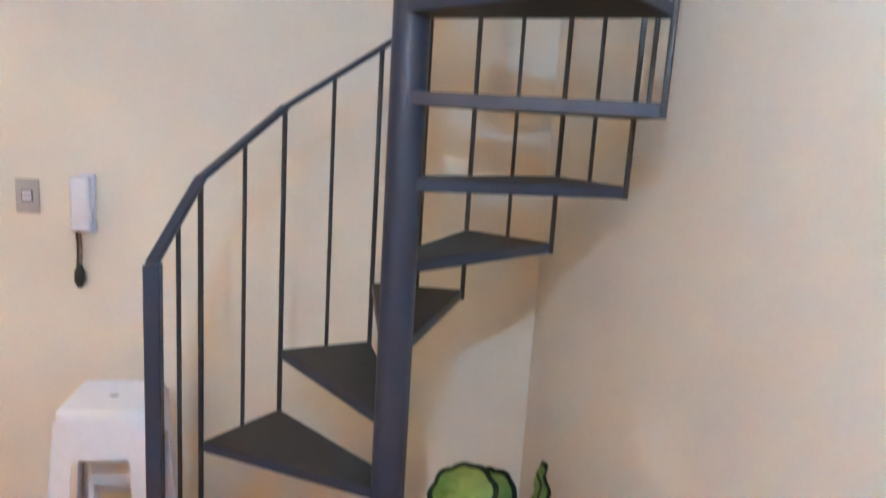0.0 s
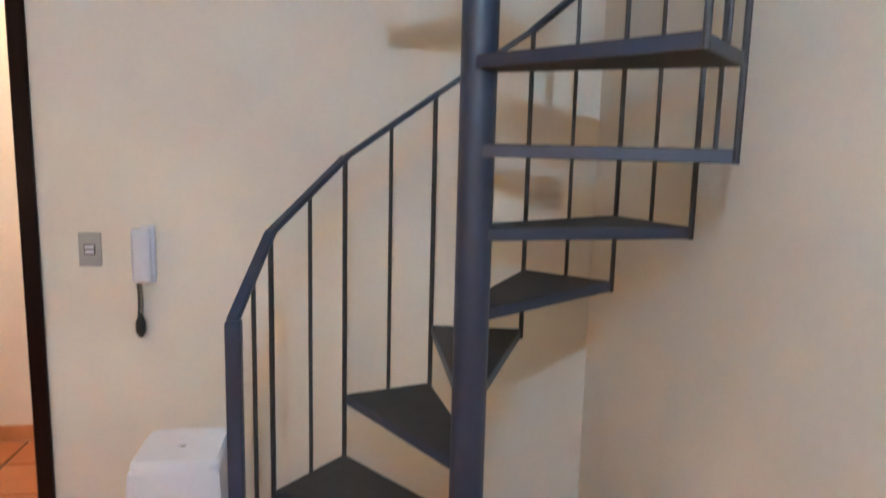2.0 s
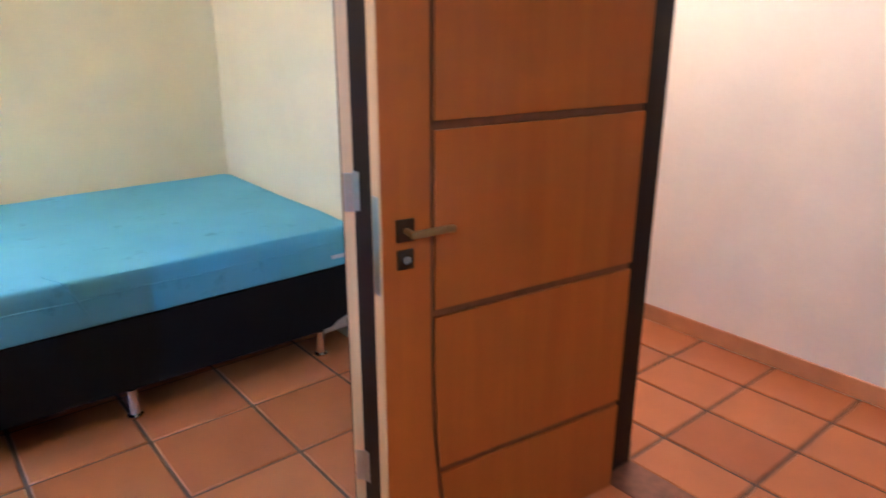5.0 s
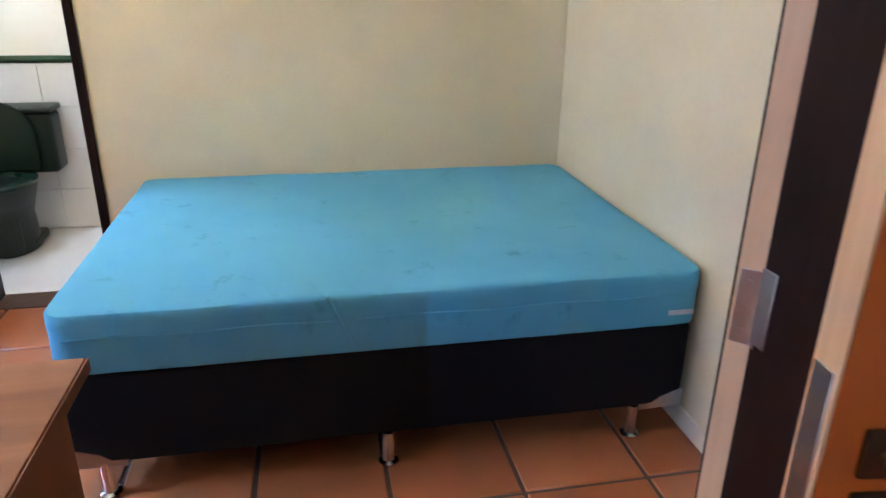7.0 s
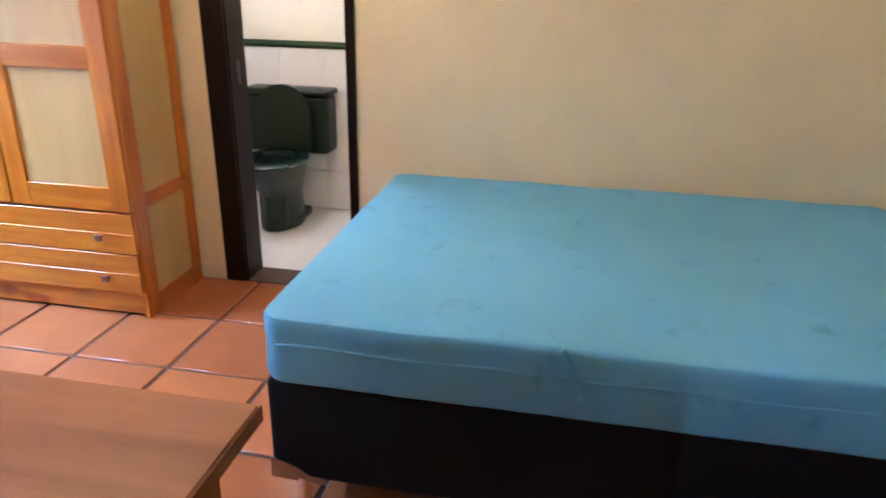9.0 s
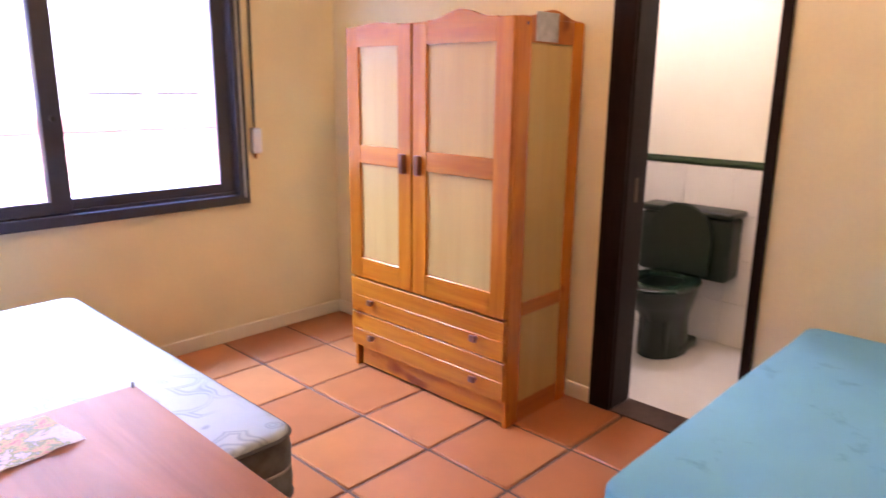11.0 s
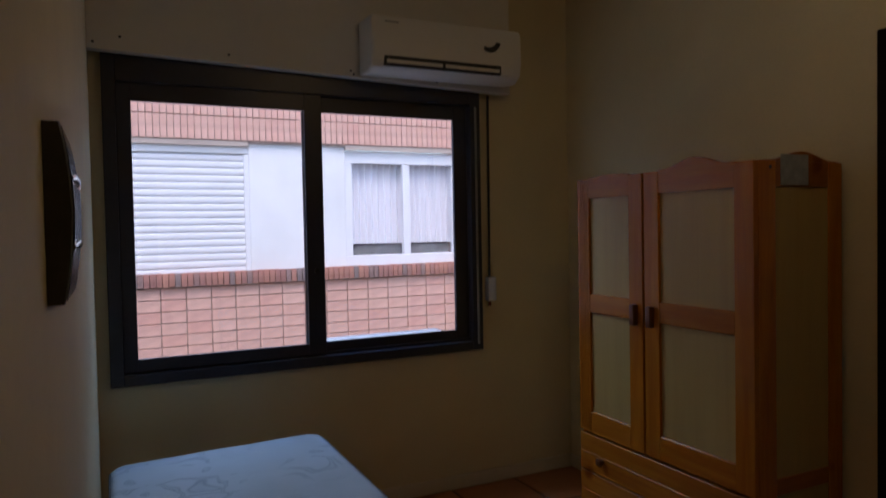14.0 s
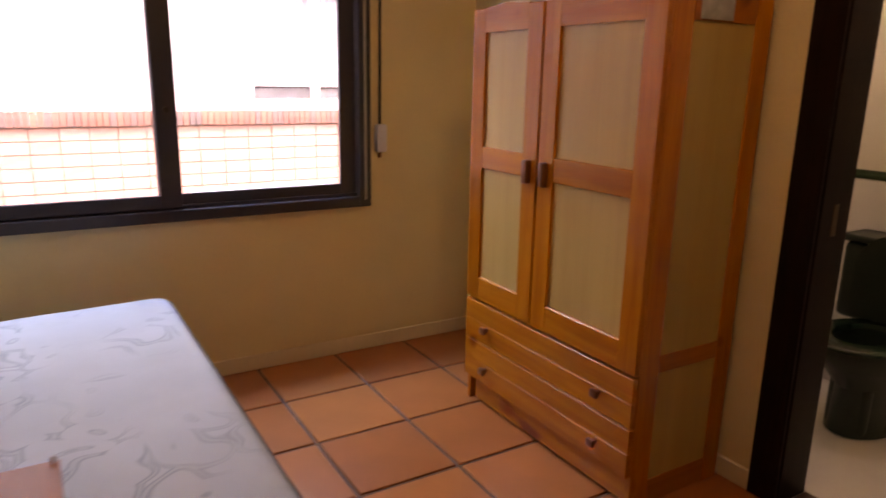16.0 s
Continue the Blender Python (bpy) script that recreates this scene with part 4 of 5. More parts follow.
# ---- bedroom things ----
def blue_bed():
    bed = thing("box_bed_base", (0.72, -1.09, 0), "black fabric box bed base on chrome feet", "bed base")
    part("body", box((0.035, -2.040, 0.115), (1.410, -0.140, 0.415), 0.015, 3), M_BASE, bed)
    for x in (1.375, 0.10):
        for y in (-0.303, -1.129, -1.958):
            bm = turned([(0.030, 0.0), (0.032, 0.008), (0.020, 0.014), (0.020, 0.118)], (x + 0.02, y, 0), 16)
            part("foot", bm, M_CHROME, bed, "chrome foot")
    for y, s in ((-0.140, 1), (-2.040, -1)):
        o = [(y + s * 0.003, 0.175), (y + s * 0.003, 0.110), (y - s * 0.15, 0.105), (y - s * 0.15, 0.125), (y - s * 0.105, 0.128), (y - s * 0.075, 0.150), (y - s * 0.03, 0.165)]
        bm = extruded(bmesh.new(), o, "x", 1.408, 1.4125)
        slab(bm, (1.27, y, 0.11), (1.412, y + s * 0.003, 0.165), 0.001, 1)
        part("corner_bracket", bm, M_STEELG, bed, "grey metal corner bracket")
    mat = thing("double_mattress", (0.72, -1.09, 0.415), "double mattress in a bright blue fitted sheet", "mattress")
    bm = bmesh.new()
    x0, x1, y0, y1, rad = 0.028, 1.420, -2.050, -0.116, 0.065

    def ring(inset, z, shrink=1.0):
        """Points round the sheet's rounded outline, drawn in by an inset."""
        out, q = [], max(rad - inset, 0.004)
        corners = ((x1, y1, 0), (x0, y1, 90), (x0, y0, 180), (x1, y0, 270))
        for n, (px, py, w0) in enumerate(corners):
            cx = px - math.copysign(inset + q, px - 0.7)
            cy = py - math.copysign(inset + q, py + 1.09)
            arc = [(cx + q * math.cos(radians(w0 + 15 * k)), cy + q * math.sin(radians(w0 + 15 * k))) for k in range(7)]
            nx, ny, w1 = corners[(n + 1) % 4]
            nxt = (nx - math.copysign(inset + q, nx - 0.7) + q * math.cos(radians(w1)), ny - math.copysign(inset + q, ny + 1.09) + q * math.sin(radians(w1)))
            out += arc + [(arc[-1][0] + (nxt[0] - arc[-1][0]) * k / 30, arc[-1][1] + (nxt[1] - arc[-1][1]) * k / 30) for k in range(1, 30)]
        made = []
        for px, py in out:
            px, py = 0.724 + (px - 0.724) * shrink, -1.0875 + (py + 1.0875) * shrink
            wave = noise.noise(Vector((px * 3.0, py * 3.0, 1.7)))
            wrinkle = noise.noise(Vector((px * 9.0, py * 14.0, 4.2)))
            dz = 0.006 * wave + 0.0018 * wrinkle if z > 0.55 else 0.003 * wrinkle
            push = 0.004 * noise.noise(Vector((px * 4, py * 7, z * 9))) if 0.43 < z < 0.60 else 0.0
            made.append(bm.verts.new((px + push, py, z + dz)))
        return made
    rings = [ring(0.016, 0.414), ring(0.004, 0.420), ring(0.0, 0.440), ring(0.002, 0.528), ring(0.0, 0.560), ring(0.001, 0.590), ring(0.006, 0.599), ring(0.016, 0.602)]
    rings += [ring(0.016, 0.602, k) for k in (0.96, 0.9, 0.82, 0.72, 0.6, 0.48, 0.35, 0.22, 0.1)]
    for p, q in zip(rings, rings[1:]):
        n = len(p)
        for k in range(n):
            bm.faces.new((p[k], p[(k + 1) % n], q[(k + 1) % n], q[k]))
    bm.faces.new(rings[-1])
    bm.faces.new(rings[0][::-1])
    part("sheet", bm, M_BLUE, mat)
    part("seam", tube(bmesh.new(), [(1.4195, -2.00 + 1.81 * i / 30, 0.528 + 0.003 * math.sin(i * 0.9)) for i in range(31)], 0.0032, 6), M_BLUE, mat, "raised sheet seam")
    pts = [(1.30 + 0.12 * i / 5, -1.345 + 0.010 * i, 0.603 - 0.0005 * i) for i in range(6)] + [(1.421, -1.287 + 0.012 * i, 0.585 - 0.028 * i) for i in range(6)]
    part("crease", tube(bmesh.new(), pts, [0.001, 0.002, 0.003, 0.004, 0.005, 0.006, 0.006, 0.006, 0.005, 0.004, 0.003, 0.001], 6), M_BLUE, mat, "creased fold in the sheet")
    part("tag", box((1.419, -0.235, 0.458), (1.424, -0.150, 0.474), 0.001, 1), M_PLASTIC, mat, "white sewn tag")


blue_bed()


def single_bed():
    base = thing("single_bed_base", (2.07, -3.6, 0), "low black box base of the single bed", "bed base")
    part("body", box((1.665, -4.330, 0.06), (2.48, -2.79, 0.342), 0.015, 3), M_BASE, base)
    for x in (1.74, 2.40):
        for y in (-4.24, -2.88):
            part("foot", turned([(0.026, 0.0), (0.022, 0.062)], (x, y, 0), 14), M_CHROME, base)
    m = thing("single_mattress", (2.07, -3.6, 0.345), "bare single mattress in pale grey floral cloth", "mattress")
    x0, x1, y0, y1, rad = 1.640, 2.492, -4.405, -2.765, 0.075

    def ring(bm, inset, z, shrink=1.0, sag=0.0):
        """Points round the mattress's rounded outline, drawn in by an inset."""
        q, out = rad - inset, []
        corners = ((x1, y1, 0), (x0, y1, 90), (x0, y0, 180), (x1, y0, 270))
        spots = [(px - math.copysign(rad, px - 2.0), py - math.copysign(rad, py + 3.6), w0) for px, py, w0 in corners]
        for k, (px, py, w0) in enumerate(spots):
            arc = [(px + q * math.cos(radians(w0 + 15 * i)), py + q * math.sin(radians(w0 + 15 * i))) for i in range(7)]
            nx, ny, w1 = spots[(k + 1) % 4]
            nxt = (nx + q * math.cos(radians(w1)), ny + q * math.sin(radians(w1)))
            out += arc + [(arc[-1][0] + (nxt[0] - arc[-1][0]) * i / 24, arc[-1][1] + (nxt[1] - arc[-1][1]) * i / 24) for i in range(1, 24)]
        made = []
        for px, py in out:
            px, py = 2.066 + (px - 2.066) * shrink, -3.595 + (py + 3.595) * shrink
            far = (py - y1) / (y0 - y1)
            py += far * 0.06 * (px - x0) / (x1 - x0)
            made.append(bm.verts.new((px, py, z - 0.012 * far + sag * noise.noise(Vector((px * 5, py * 5, 0.3))))))
        return made

    def lofted(bm, rings, cap):
        for p, q in zip(rings, rings[1:]):
            n = len(p)
            for k in range(n):
                bm.faces.new((p[k], p[(k + 1) % n], q[(k + 1) % n], q[k]))
        if cap:
            bm.faces.new(rings[-1])
        return bm
    bm = bmesh.new()
    part("cover", lofted(bm, [ring(bm, 0.006, 0.530), ring(bm, 0.007, 0.539), ring(bm, 0.014, 0.547, 1, 0.003), ring(bm, 0.03, 0.551, 1, 0.005)] + [ring(bm, 0.03, 0.552, k, 0.006) for k in (0.95, 0.85, 0.7, 0.5, 0.3, 0.1)], True), M_DAMASK, m)
    for z in (0.533, 0.362):
        bm = bmesh.new()
        part("piping", lofted(bm, [ring(bm, 0.010, z - 0.006), ring(bm, 0.001, z - 0.004), ring(bm, -0.002, z), ring(bm, 0.001, z + 0.004), ring(bm, 0.010, z + 0.006)], False), M_PIPING, m, "thin grey corded edge")
    bm = bmesh.new()
    lofted(bm, [ring(bm, 0.05, 0.346), ring(bm, 0.012, 0.352), ring(bm, 0.004, 0.365), ring(bm, 0.0, 0.40), ring(bm, 0.002, 0.436), ring(bm, 0.006, 0.444), ring(bm, 0.002, 0.452), ring(bm, 0.0, 0.49), ring(bm, 0.006, 0.530), ring(bm, 0.04, 0.531)], False)
    part("border", bm, M_BORDER, m, "dark grey quilted side border, deepened for shade")
    bm = bmesh.new()
    lofted(bm, [ring(bm, 0.005, 0.439), ring(bm, 0.0015, 0.441), ring(bm, 0.0015, 0.447), ring(bm, 0.005, 0.449)], False)
    part("ribbon", bm, M_RIBBON, m, "pale patterned ribbon round the side")


single_bed()


def wardrobe():
    x0, x1, ys, yn, h = 0.030, 0.470, -4.012, -3.028, 1.650
    wd = thing("pine_wardrobe", (0.25, -3.52, 0), "varnished pine wardrobe with two panelled doors and two drawers", "wardrobe")

    def side(y, out):
        s = part("side", box((x0 + 0.004, y - 0.006, 0.06), (x1 - 0.004, y + 0.006, h - 0.02)), M_PLY, wd, "pale plywood side panel", False)
        for a, b in ((x0, x0 + 0.075), (x1 - 0.085, x1)):
            part("stile", box((a, y - 0.011, 0), (b, y + 0.011, h), 0.002, 1), M_PINE, s, smooth=False)
        for z0, z1 in ((0.0, 0.09), (0.475, 0.535), (h - 0.09, h)):
            part("rail", box((x0 + 0.075, y - 0.010, z0), (x1 - 0.085, y + 0.010, z1), 0.002, 1), M_PINE_X, s, smooth=False)
        return s
    side(yn - 0.011, 1)
    side(ys + 0.011, -1)
    # curved crest boards over the sides and the front
    def crest(lo, hi, z, rise, n=20):
        pts = [(lo, z), (hi, z)]
        for i in range(n + 1):
            u = 1 - i / n
            w = max(0.0, 1 - abs(u - 0.5) / 0.42)
            pts.append((lo + (hi - lo) * u, z + 0.004 + rise * (w * w * (3 - 2 * w))))
        return pts
    for y in (yn - 0.011, ys + 0.011):
        part("crest", extruded(bmesh.new(), crest(x0 + 0.02, x1 - 0.03, h, 0.032), "y", y - 0.010, y + 0.010), M_PINE_X, wd, "curved crest board", False)
    part("back", box((x0 - 0.012, ys + 0.02, 0.05), (x0 - 0.004, yn - 0.02, h - 0.01)), M_PLY, wd, smooth=False)
    part("top", box((x0, ys + 0.022, h - 0.022), (x1 - 0.02, yn - 0.022, h - 0.004), 0.002, 1), M_PLY, wd, smooth=False)
    part("shelf", box((x0, ys + 0.022, 0.462), (x1 - 0.004, yn - 0.022, 0.480), 0.002, 1), M_PINE_Y, wd, smooth=False)
    part("plinth", box((x1 - 0.030, ys + 0.045, 0.012), (x1 - 0.012, yn - 0.020, 0.118), 0.002, 1), M_PINE_Y, wd, smooth=False)
    part("tin_patch", box((0.218, yn + 0.0002, 1.566), (0.362, yn + 0.0028, 1.674), 0.001, 1), M_TIN, wd, "crumpled metal patch on the side top", False)

    def door(ya, yb, rise):
        z0, z1 = 0.484, h
        s = 0.083
        d = part("door", box((x1 + 0.002, ya + s - 0.012, z0 + 0.06), (x1 + 0.010, yb - s + 0.012, z1 - 0.08)), M_PLY, wd, "panelled pine door", False)
        bits = [d]
        for a, b in ((ya, ya + s), (yb - s, yb)):
            bits.append(part("stile", box((x1, a, z0), (x1 + 0.022, b, z1), 0.003, 2), M_PINE, d, smooth=False))
        for a, b in ((z0, z0 + 0.098), (1.040, 1.125)):
            bits.append(part("rail", box((x1 + 0.001, ya + s, a), (x1 + 0.021, yb - s, b), 0.002, 1), M_PINE_Y, d, smooth=False))
        bits.append(part("rail", extruded(bmesh.new(), [(ya + s, z1 - 0.088), (yb - s, z1 - 0.088)] + crest(ya + s, yb - s, z1, rise)[2:], "x", x1 + 0.001, x1 + 0.021), M_PINE_Y, d, "curved top rail", False))
        return d
    mid = -3.566
    a = door(ys + 0.004, mid - 0.010, 0.008)
    b = door(mid, yn - 0.002, 0.034)
    for y in (ys + 0.020, ys + 0.036, ys + 0.052, ys + 0.068):
        part("reed", box((x1 + 0.021, y - 0.005, 0.50), (x1 + 0.0245, y + 0.005, h - 0.01), 0.002, 1), M_PINE, a, smooth=False)
    # Black disc drawn for the dark of a screw hole.
    part("screw", tube(bmesh.new(), [(0.412, yn - 0.002, 1.628), (0.412, yn + 0.0012, 1.628)], 0.007, 10), M_BLACK, wd, "black disc for a dark screw hole in the side")
    for d, y in ((a, mid - 0.052), (b, mid + 0.044)):
        part("handle", box((x1 + 0.022, y - 0.014, 1.020), (x1 + 0.048, y + 0.014, 1.105), 0.005), M_KNOB, d, "dark wooden pull")
    for z0, z1, kz in ((0.302, 0.474, 0.372), (0.124, 0.296, 0.190)):
        d = part("drawer", box((x1 - 0.30, ys + 0.045, z0 + 0.012), (x1, yn - 0.045, z1 - 0.03)), M_PLY, wd, "pine drawer with two knobs", False)
        n = 2
        for i in range(n):
            q0, q1 = z0 + (z1 - z0) * i / n, z0 + (z1 - z0) * (i + 1) / n
            part("board", box((x1, ys + 0.006, q0), (x1 + 0.022, yn - 0.004, q1 - 0.0014), 0.001, 1), M_PINE_Y, d, smooth=False)
        for y in (-3.845, -3.180):
            bm = tube(bmesh.new(), [(x1 + 0.020, y, kz), (x1 + 0.040, y, kz)], 0.009, 10)
            slab(bm, (x1 + 0.036, y - 0.017, kz - 0.014), (x1 + 0.052, y + 0.017, kz + 0.014), 0.005)
            part("knob", bm, M_KNOB, d, "small dark wooden knob")
    return wd


wardrobe()


def desk():
    d = thing("wooden_desk", (2.29, -2.23, 0), "brown wooden desk with a washed streaky top", "desk")
    part("top", box((2.058, -2.715, 0.790), (2.528, -1.720, 0.820), 0.004, 2), M_DESK, d)
    part("edge_band", box((2.056, -1.7185, 0.792), (2.526, -1.7155, 0.818), 0.001, 1), M_DESK_S, d, "brown edge band", False)
    for y in (-1.735, -2.690):
        part("side_panel", box((2.168, y - 0.010, 0), (2.515, y + 0.010, 0.790), 0.002, 1), M_DESK_S, d, smooth=False)
    part("back_panel", box((2.490, -2.680, 0.25), (2.506, -1.746, 0.790), 0.002, 1), M_DESK_S, d, smooth=False)
    part("nail", tube(bmesh.new(), [(2.066, -2.704, 0.818), (2.066, -2.704, 0.832)], 0.003, 6), M_STEELG, d, "bent nail at the corner")


desk()


def sheet_of_paper():
    bm = bmesh.new()
    corners = [Vector((2.415, -2.527)), Vector((2.435, -2.677)), Vector((2.229, -2.690)), Vector((2.205, -2.553))]
    n, m = 14, 9
    rows = []
    for i in range(n + 1):
        u = i / n
        row = []
        for j in range(m + 1):
            v = j / m
            p = (corners[0] * (1 - u) + corners[3] * u) * (1 - v) + (corners[1] * (1 - u) + corners[2] * u) * v
            z = 0.8225 + 0.007 * abs(noise.noise(Vector((p.x * 26, p.y * 26, 2.0)))) + 0.004 * (u - 0.5) ** 2
            row.append(bm.verts.new((p.x, p.y, z)))
        rows.append(row)
    for r0, r1 in zip(rows, rows[1:]):
        for j in range(m):
            bm.faces.new((r0[j], r1[j], r1[j + 1], r0[j + 1]))
    bmesh.ops.solidify(bm, geom=list(bm.faces), thickness=0.0008)
    whole("crumpled_leaflet", bm, M_PAPER, "crumpled colourful printed leaflet lying on the desk", "paper", base=(2.3, -2.63, 0.82))


sheet_of_paper()


def tan_sheet():
    bm = bmesh.new()
    outline = [(2.520, -2.508), (2.512, -2.675), (2.459, -2.660), (2.452, -2.600), (2.438, -2.545), (2.462, -2.540), (2.462, -2.510)]
    prism(bm, outline, 0.8208, 0.8235)
    slab(bm, (2.472, -2.545, 0.8235), (2.512, -2.522, 0.826), 0.001, 1)
    whole("tan_envelope", bm, M_SAND, "wrinkled tan paper envelope lying on the desk", "envelope", base=(2.48, -2.62, 0.82), smooth=False)


tan_sheet()


def leaning_frame():
    f = thing("wooden_bracket", (2.50, -2.42, 0.82), "weathered tan wooden bracket standing on the desk against the wall", "bracket")
    part("upright", box((2.487, -2.462, 0.8205), (2.511, -2.436, 1.018), 0.003, 1), M_OLIVE, f, smooth=False)
    part("back_slat", box((2.512, -2.458, 0.8205), (2.5285, -2.430, 0.984), 0.003, 1), M_OLIVE, f, smooth=False)
    part("brace", extruded(bmesh.new(), [(2.484, 0.8205), (2.497, 0.8205), (2.487, 0.950), (2.470, 0.950)], "y", -2.4355, -2.420), M_OLIVE, f, smooth=False)


leaning_frame()


def bowed(lo, hi, y0, y1, front, back=lambda z: 2.5295, n=16):
    """A block between two heights whose front bows out by a function of the height."""
    bm = bmesh.new()
    rows = []
    for i in range(n + 1):
        z = lo + (hi - lo) * i / n
        rows.append([bm.verts.new(q) for q in ((back(z), y0, z), (front(z), y0, z), (front(z), y1, z), (back(z), y1, z))])
    for p, q in zip(rows, rows[1:]):
        for k in range(4):
            bm.faces.new((p[k], p[(k + 1) % 4], q[(k + 1) % 4], q[k]))
    bm.faces.new(rows[0])
    bm.faces.new(rows[-1])
    return bm


def wall_plaque():
    """A bowed block on the wall with a glossy face crossed by two arched ridges."""
    y0, y1, lo, hi = -2.560, -2.332, 1.352, 1.572
    mid = (lo + hi) / 2
    p = thing("wall_plaque", (2.52, -2.45, mid), "wall ornament with a bowed glossy dark face", "wall ornament")

    def front(z, out=0.0):
        u = (z - mid) / ((hi - lo) / 2)
        return 2.5295 - 0.017 - 0.011 * (1 - u * u) - out
    zs = [lo + (hi - lo) * i / 20 for i in range(21)]
    part("backing", bowed(lo, hi, y0, y1, front), M_SLATE, p, "dark grey-brown bowed block", False)
    for a, b, out in ((lo + 0.004, 1.418, 0.003), (1.424, 1.502, 0.004), (1.508, hi - 0.004, 0.003)):
        part("face_panel", bowed(a, b, y0 + 0.006, y1 - 0.005, lambda z, o=out: front(z, o), lambda z: front(z) + 0.001), M_GLOSS, p, "glossy black face panel")
    for z, rise in ((1.421, 0.006), (1.505, 0.006)):
        pts = [(front(z, 0.002 + 0.003 * (1 - u * u)), (y0 + y1) / 2 + u * (y1 - y0 - 0.014) / 2, z + rise * (1 - u * u)) for u in [i / 8 - 1 for i in range(17)]]
        part("ridge", tube(bmesh.new(), pts, 0.0038, 8), M_GLOSS, p, "glossy arched ridge across the face")
    # Steel line put in as the highlight along the near edge.
    part("bright_edge", tube(bmesh.new(), [(front(z, 0.001), y1 - 0.003, z) for z in zs], 0.0012, 6), M_STEELG, p, "thin steel line for the edge highlight")


M_SLATE = plain("dark_olive_board", (0.075, 0.065, 0.050), 0.7, speck=0.15)
M_GLOSS = plain("glossy_black_enamel", (0.010, 0.010, 0.012), 0.10, speck=0.02, relief=0.0, coat=0.5)
wall_plaque()


def fascia():
    b = thing("shutter_box", (1.49, -4.70, 2.17), "white painted roller shutter box board above the window", "shutter box", kind="structure")
    part("board", extruded(bmesh.new(), [(0.455, 2.172), (2.529, 2.228), (2.529, 2.800), (0.455, 2.800)], "y", -4.705, -4.650), M_BOARD, b, smooth=False)
    for x, z in ((2.505, 2.255), (2.40, 2.285), (1.95, 2.250), (1.37, 2.225), (1.355, 2.210), (1.27, 2.230), (0.50, 2.73), (0.62, 2.72), (0.90, 2.205)):
        part("screw", tube(bmesh.new(), [(x, -4.652, z), (x, -4.6485, z)], 0.006, 8), M_BLACK, b)


fascia()


def air_conditioner():
    ac = thing("air_conditioner", (0.91, -4.65, 2.19), "white split air conditioner unit with two dark louvres", "air conditioner")
    x0, x1 = 0.500, 1.325
    prof = [(-4.649, 2.205), (-4.520, 2.195), (-4.470, 2.225), (-4.455, 2.290), (-4.458, 2.440), (-4.475, 2.462), (-4.649, 2.465)]
    bm = bmesh.new()
    extruded(bm, prof, "x", x0, x1)
    bmesh.ops.bevel(bm, geom=[e for e in bm.edges], offset=0.006, segments=2, affect="EDGES")
    part("casing", bm, M_AC, ac)
    bm = bmesh.new()
    slab(bm, (0.625, -4.50, 2.222), (x1 - 0.06, -4.4525, 2.268), 0.002, 1)
    part("outlet", bm, M_VENT, ac, "dark air outlet", False)
    for a, b in ((0.635, 0.945), (0.960, x1 - 0.07)):
        bm = box((a, -4.4535, 2.232), (b, -4.4495, 2.250), 0.0015, 1)
        part("louvre", bm, M_AC, ac)
    pts = [(0.688 + 0.062 * math.cos(radians(195 + i * 14)), 2.400 + 0.068 * math.sin(radians(195 + i * 14))) for i in range(9)]
    inner = [(0.700 + 0.056 * math.cos(radians(195 + i * 14)), 2.417 + 0.060 * math.sin(radians(195 + i * 14))) for i in reversed(range(1, 8))]
    part("emblem", extruded(bmesh.new(), pts + inner, "y", -4.4545, -4.4515), M_VENT, ac, "dark crescent mark", False)
    part("name_bar", box((1.19, -4.4560, 2.425), (1.26, -4.4540, 2.432)), M_GREYP, ac, "small grey lettering bar", False)


air_conditioner()


def shutter_strap():
    s = thing("shutter_strap", (0.57, -4.73, 1.02), "dark shutter pull strap with white winder on the wall", "shutter strap")
    part("strap", extruded(bmesh.new(), [(-4.738, 1.10), (-4.736, 1.10), (-4.722, 2.172), (-4.724, 2.172)], "x", 0.548, 0.562), M_VENT, s, smooth=False)
    part("winder", box((0.528, YS + 0.0005, 1.030), (0.582, YS + 0.050, 1.165), 0.010), M_PLASTIC, s, "white plastic strap winder")
    part("end", box((0.545, YS + 0.004, 1.000), (0.560, YS + 0.014, 1.026), 0.002, 1), M_KNOB, s)


shutter_strap()


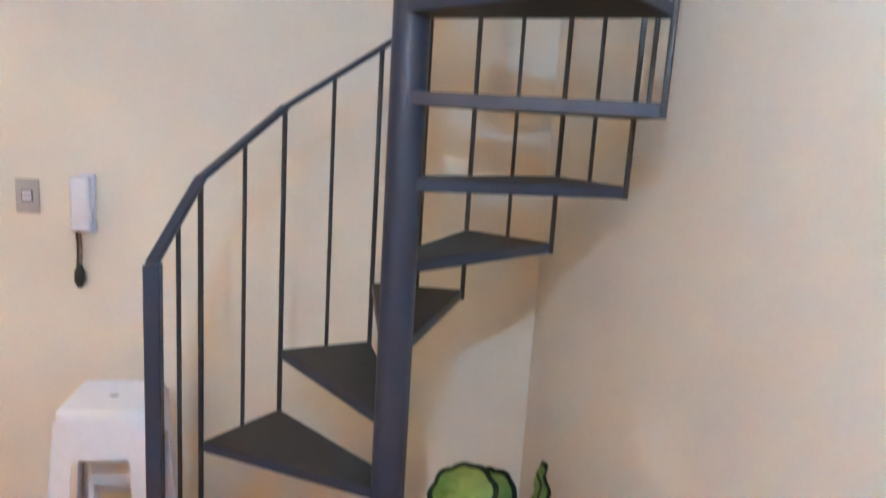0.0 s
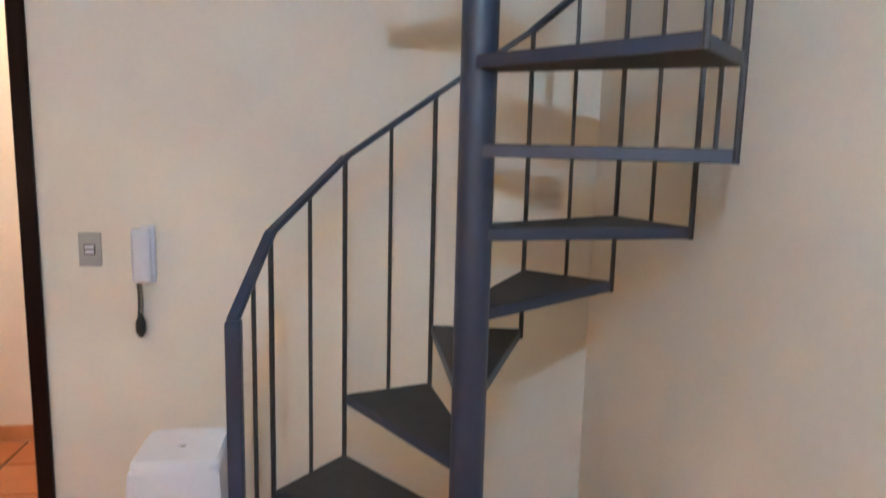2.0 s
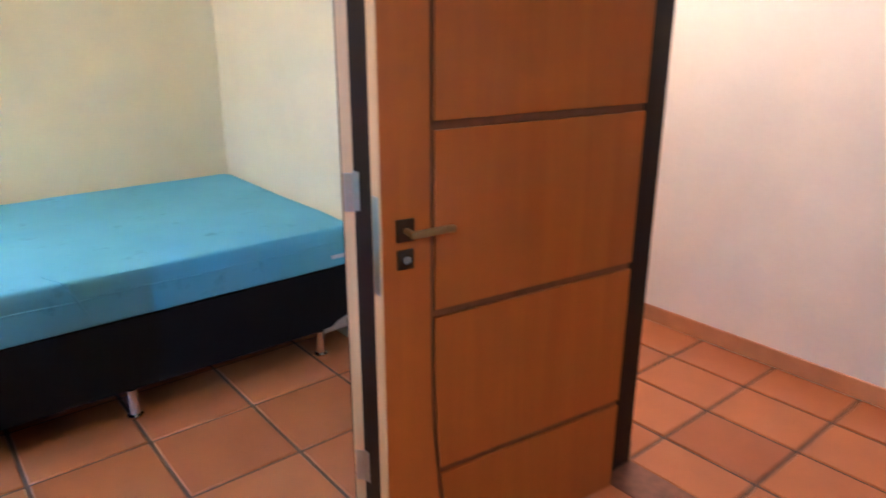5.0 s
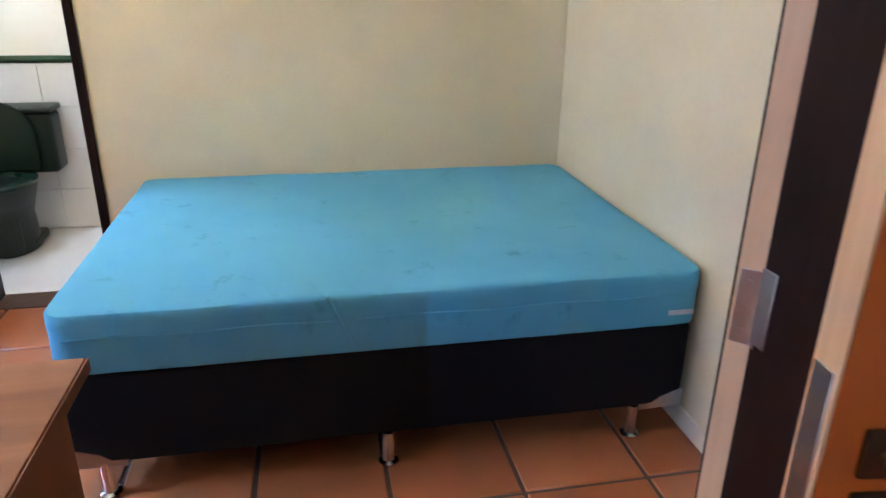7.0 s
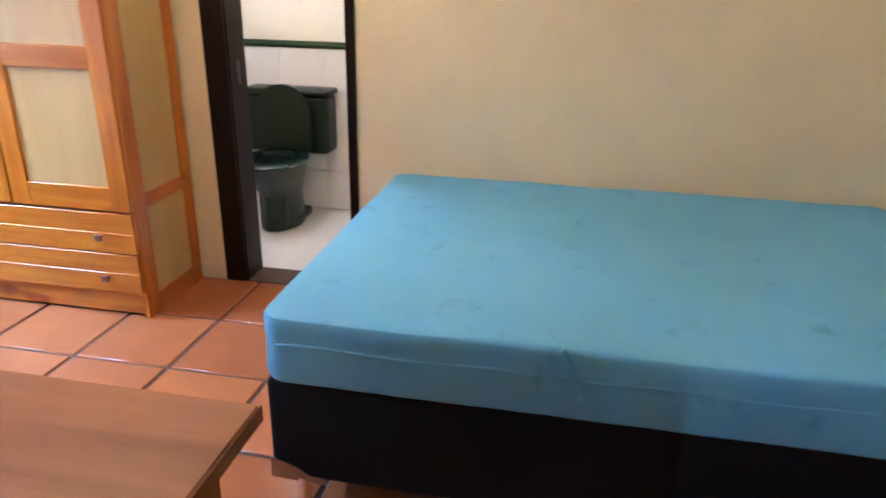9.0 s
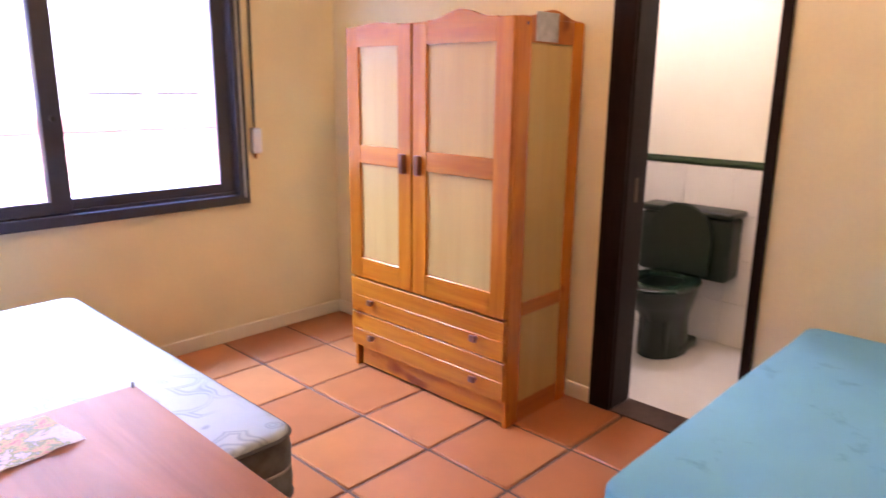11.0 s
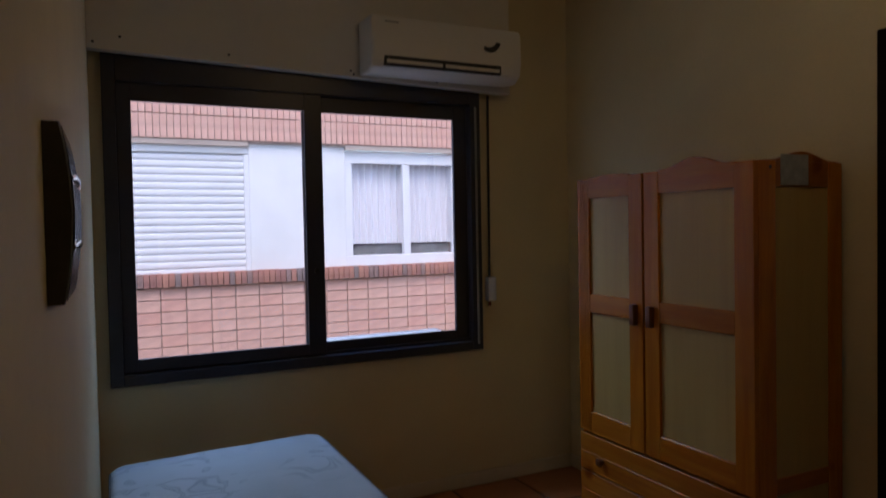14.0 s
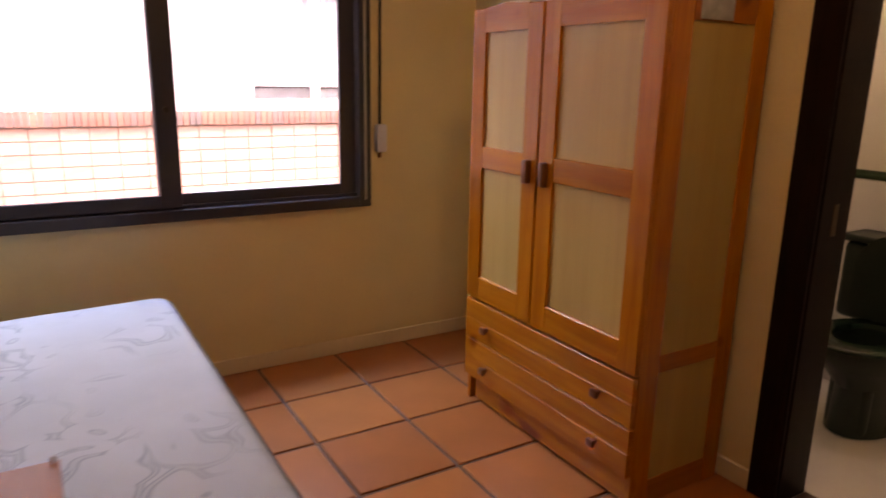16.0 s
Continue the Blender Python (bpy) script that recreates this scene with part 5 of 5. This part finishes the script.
# ---- bathroom things ----
def toilet():
    cy = -2.985
    t = thing("toilet", (-0.85, cy, 0), "dark green porcelain toilet with a raised matching lid", "toilet")
    def rounded(cx, cyy, a, b, z, n=28, back=None):
        out = []
        for k in range(n):
            w = 2 * math.pi * k / n
            x, y = cx + a * math.cos(w), cyy + b * math.sin(w)
            out.append((x if back is None else max(x, back), y, z))
        return out
    def loft(layers, caps=True):
        bm = bmesh.new()
        rings = [[bm.verts.new(q) for q in l] for l in layers]
        for r0, r1 in zip(rings, rings[1:]):
            n = len(r0)
            for k in range(n):
                bm.faces.new((r0[k], r0[(k + 1) % n], r1[(k + 1) % n], r1[k]))
        if caps:
            bm.faces.new(rings[0][::-1])
            bm.faces.new(rings[-1])
        return bm
    bm = loft([rounded(-0.85, cy, 0.185, 0.120, 0.0), rounded(-0.85, cy, 0.180, 0.115, 0.05), rounded(-0.845, cy, 0.170, 0.112, 0.20), rounded(-0.80, cy, 0.205, 0.150, 0.29), rounded(-0.775, cy, 0.245, 0.180, 0.375), rounded(-0.775, cy, 0.245, 0.180, 0.392), rounded(-0.775, cy, 0.16, 0.115, 0.392), rounded(-0.775, cy, 0.135, 0.095, 0.27), rounded(-0.79, cy, 0.09, 0.07, 0.16), rounded(-0.80, cy, 0.05, 0.04, 0.10)])
    part("bowl", bm, M_GREEN, t)
    part("foot_block", box((-1.03, cy - 0.095, 0.0), (-0.80, cy + 0.118, 0.06), 0.02, 3), M_GREEN, t)
    part("pedestal", box((-0.95, cy - 0.085, 0.0), (-0.70, cy + 0.085, 0.27), 0.025, 3), M_GREEN, t)
    seat = loft([rounded(-0.775, cy, 0.250, 0.186, 0.394), rounded(-0.775, cy, 0.252, 0.188, 0.406), rounded(-0.775, cy, 0.240, 0.178, 0.416), rounded(-0.775, cy, 0.165, 0.112, 0.416), rounded(-0.775, cy, 0.160, 0.108, 0.394)], caps=False)
    part("seat", seat, M_GREEN_L, t, "green seat ring")
    tank = box((-1.150, cy - 0.255, 0.392), (-0.975, cy + 0.255, 0.735), 0.03, 4)
    part("tank", tank, M_GREEN, t)
    part("tank_lid", box((-1.155, cy - 0.265, 0.735), (-0.962, cy + 0.265, 0.768), 0.012, 3), M_GREEN, t)
    # raised lid with a wavy shouldered top
    half = [(0.165, 0.425), (0.176, 0.56), (0.172, 0.66), (0.158, 0.705), (0.132, 0.745), (0.096, 0.778), (0.050, 0.797)]
    pts = half + [(0.0, 0.803)] + [(-u, v) for u, v in reversed(half)]
    bm = extruded(bmesh.new(), [(cy + u, v) for u, v in pts], "x", -0.955, -0.930)
    bmesh.ops.bevel(bm, geom=[e for e in bm.edges], offset=0.006, segments=2, affect="EDGES")
    part("lid", bm, M_GREEN, t, "raised dark green lid with a shouldered top")
    for y in (cy - 0.075, cy + 0.075):
        part("hinge", tube(bmesh.new(), [(-0.972, y - 0.02, 0.428), (-0.972, y + 0.02, 0.428)], 0.010, 10), M_CHROME, t)
    part("bolt_cap", turned([(0.014, 0.06), (0.012, 0.072), (0.004, 0.076)], (-0.93, cy + 0.085, 0), 12), M_CHROME, t)


toilet()

# ---- many small pieces ----
PITCH = 0.400


def shared_piece(name, mesh, parent, place):
    ob = new(name, mesh)
    ob.parent = parent
    ob.location = place
    return ob


def tile_mesh(w, d):
    g = 0.0072
    return finish(box((-w / 2 + g, -d / 2 + g, -0.012), (w / 2 - g, d / 2 - g, 0.0), 0.004, 1), "tile", M_TILE, True, Vector())


TILES = {}


def tile_field(x0, x1, y0, y1, ox, oy, px=PITCH, py=PITCH):
    xs = sorted({x0, x1, *[ox + px * k for k in range(-30, 30) if x0 + 0.03 < ox + px * k < x1 - 0.03]})
    ys = sorted({y0, y1, *[oy + py * k for k in range(-30, 30) if y0 + 0.03 < oy + py * k < y1 - 0.03]})
    rng = random.Random(round(x0 * 100 + y0 * 10))
    for a, b in zip(xs, xs[1:]):
        for c, d in zip(ys, ys[1:]):
            size = (round(b - a, 3), round(d - c, 3))
            if size not in TILES:
                TILES[size] = tile_mesh(*size)
            shared_piece("tile", TILES[size], floor, ((a + b) / 2, (c + d) / 2, rng.uniform(-0.0012, 0.0004)))


tile_field(0.0, XE, YS, YN, 0.810, -2.741)
tile_field(XE, XL, -1.702, -0.794, 2.81, -2.741)
tile_field(XL, XEAST, LIVING_S, 0.0, 2.790, -2.741)
tile_field(0.6, XEAST, 0.13, YC, 2.790, 0.645, 0.355, 0.295)

# facing bricks of the neighbouring house, in straight stacked courses
house_base = ORIGIN[house.name]
BW, BH = 0.230, 0.1125
brick = finish(box((-BW / 2 + 0.004, -0.012, -BH / 2 + 0.004), (BW / 2 - 0.004, 0.012, BH / 2 - 0.004), 0.003, 1), "brick", M_BRICK, True, Vector())
sill_brick = finish(box((-0.0255, -0.06, -0.064), (0.0255, 0.05, 0.064), 0.004, 1), "brick", M_SOLDIER, True, Vector())
tall_brick = finish(box((-0.0285, -0.012, -0.112), (0.0285, 0.012, 0.112), 0.003, 1), "brick", M_BRICK, True, Vector())
rng = random.Random(11)
for col in range(21):
    for row in range(9):
        shared_piece("brick", brick, house, Vector((-1.05 + BW * col, FY + 0.004 + rng.uniform(-0.002, 0.002), 0.925 - BH * (row + 0.5))) - house_base)
for k in range(74):
    shared_piece("brick", sill_brick, house, Vector((-1.10 + 0.0555 * k, FY + 0.01, 0.999 + rng.uniform(-0.003, 0.003))) - house_base)
for k in range(66):
    for row in range(2):
        shared_piece("brick", tall_brick, house, Vector((-1.09 + 0.0615 * k, FY + 0.004 + rng.uniform(-0.002, 0.002), 2.465 + 0.232 * row)) - house_base)
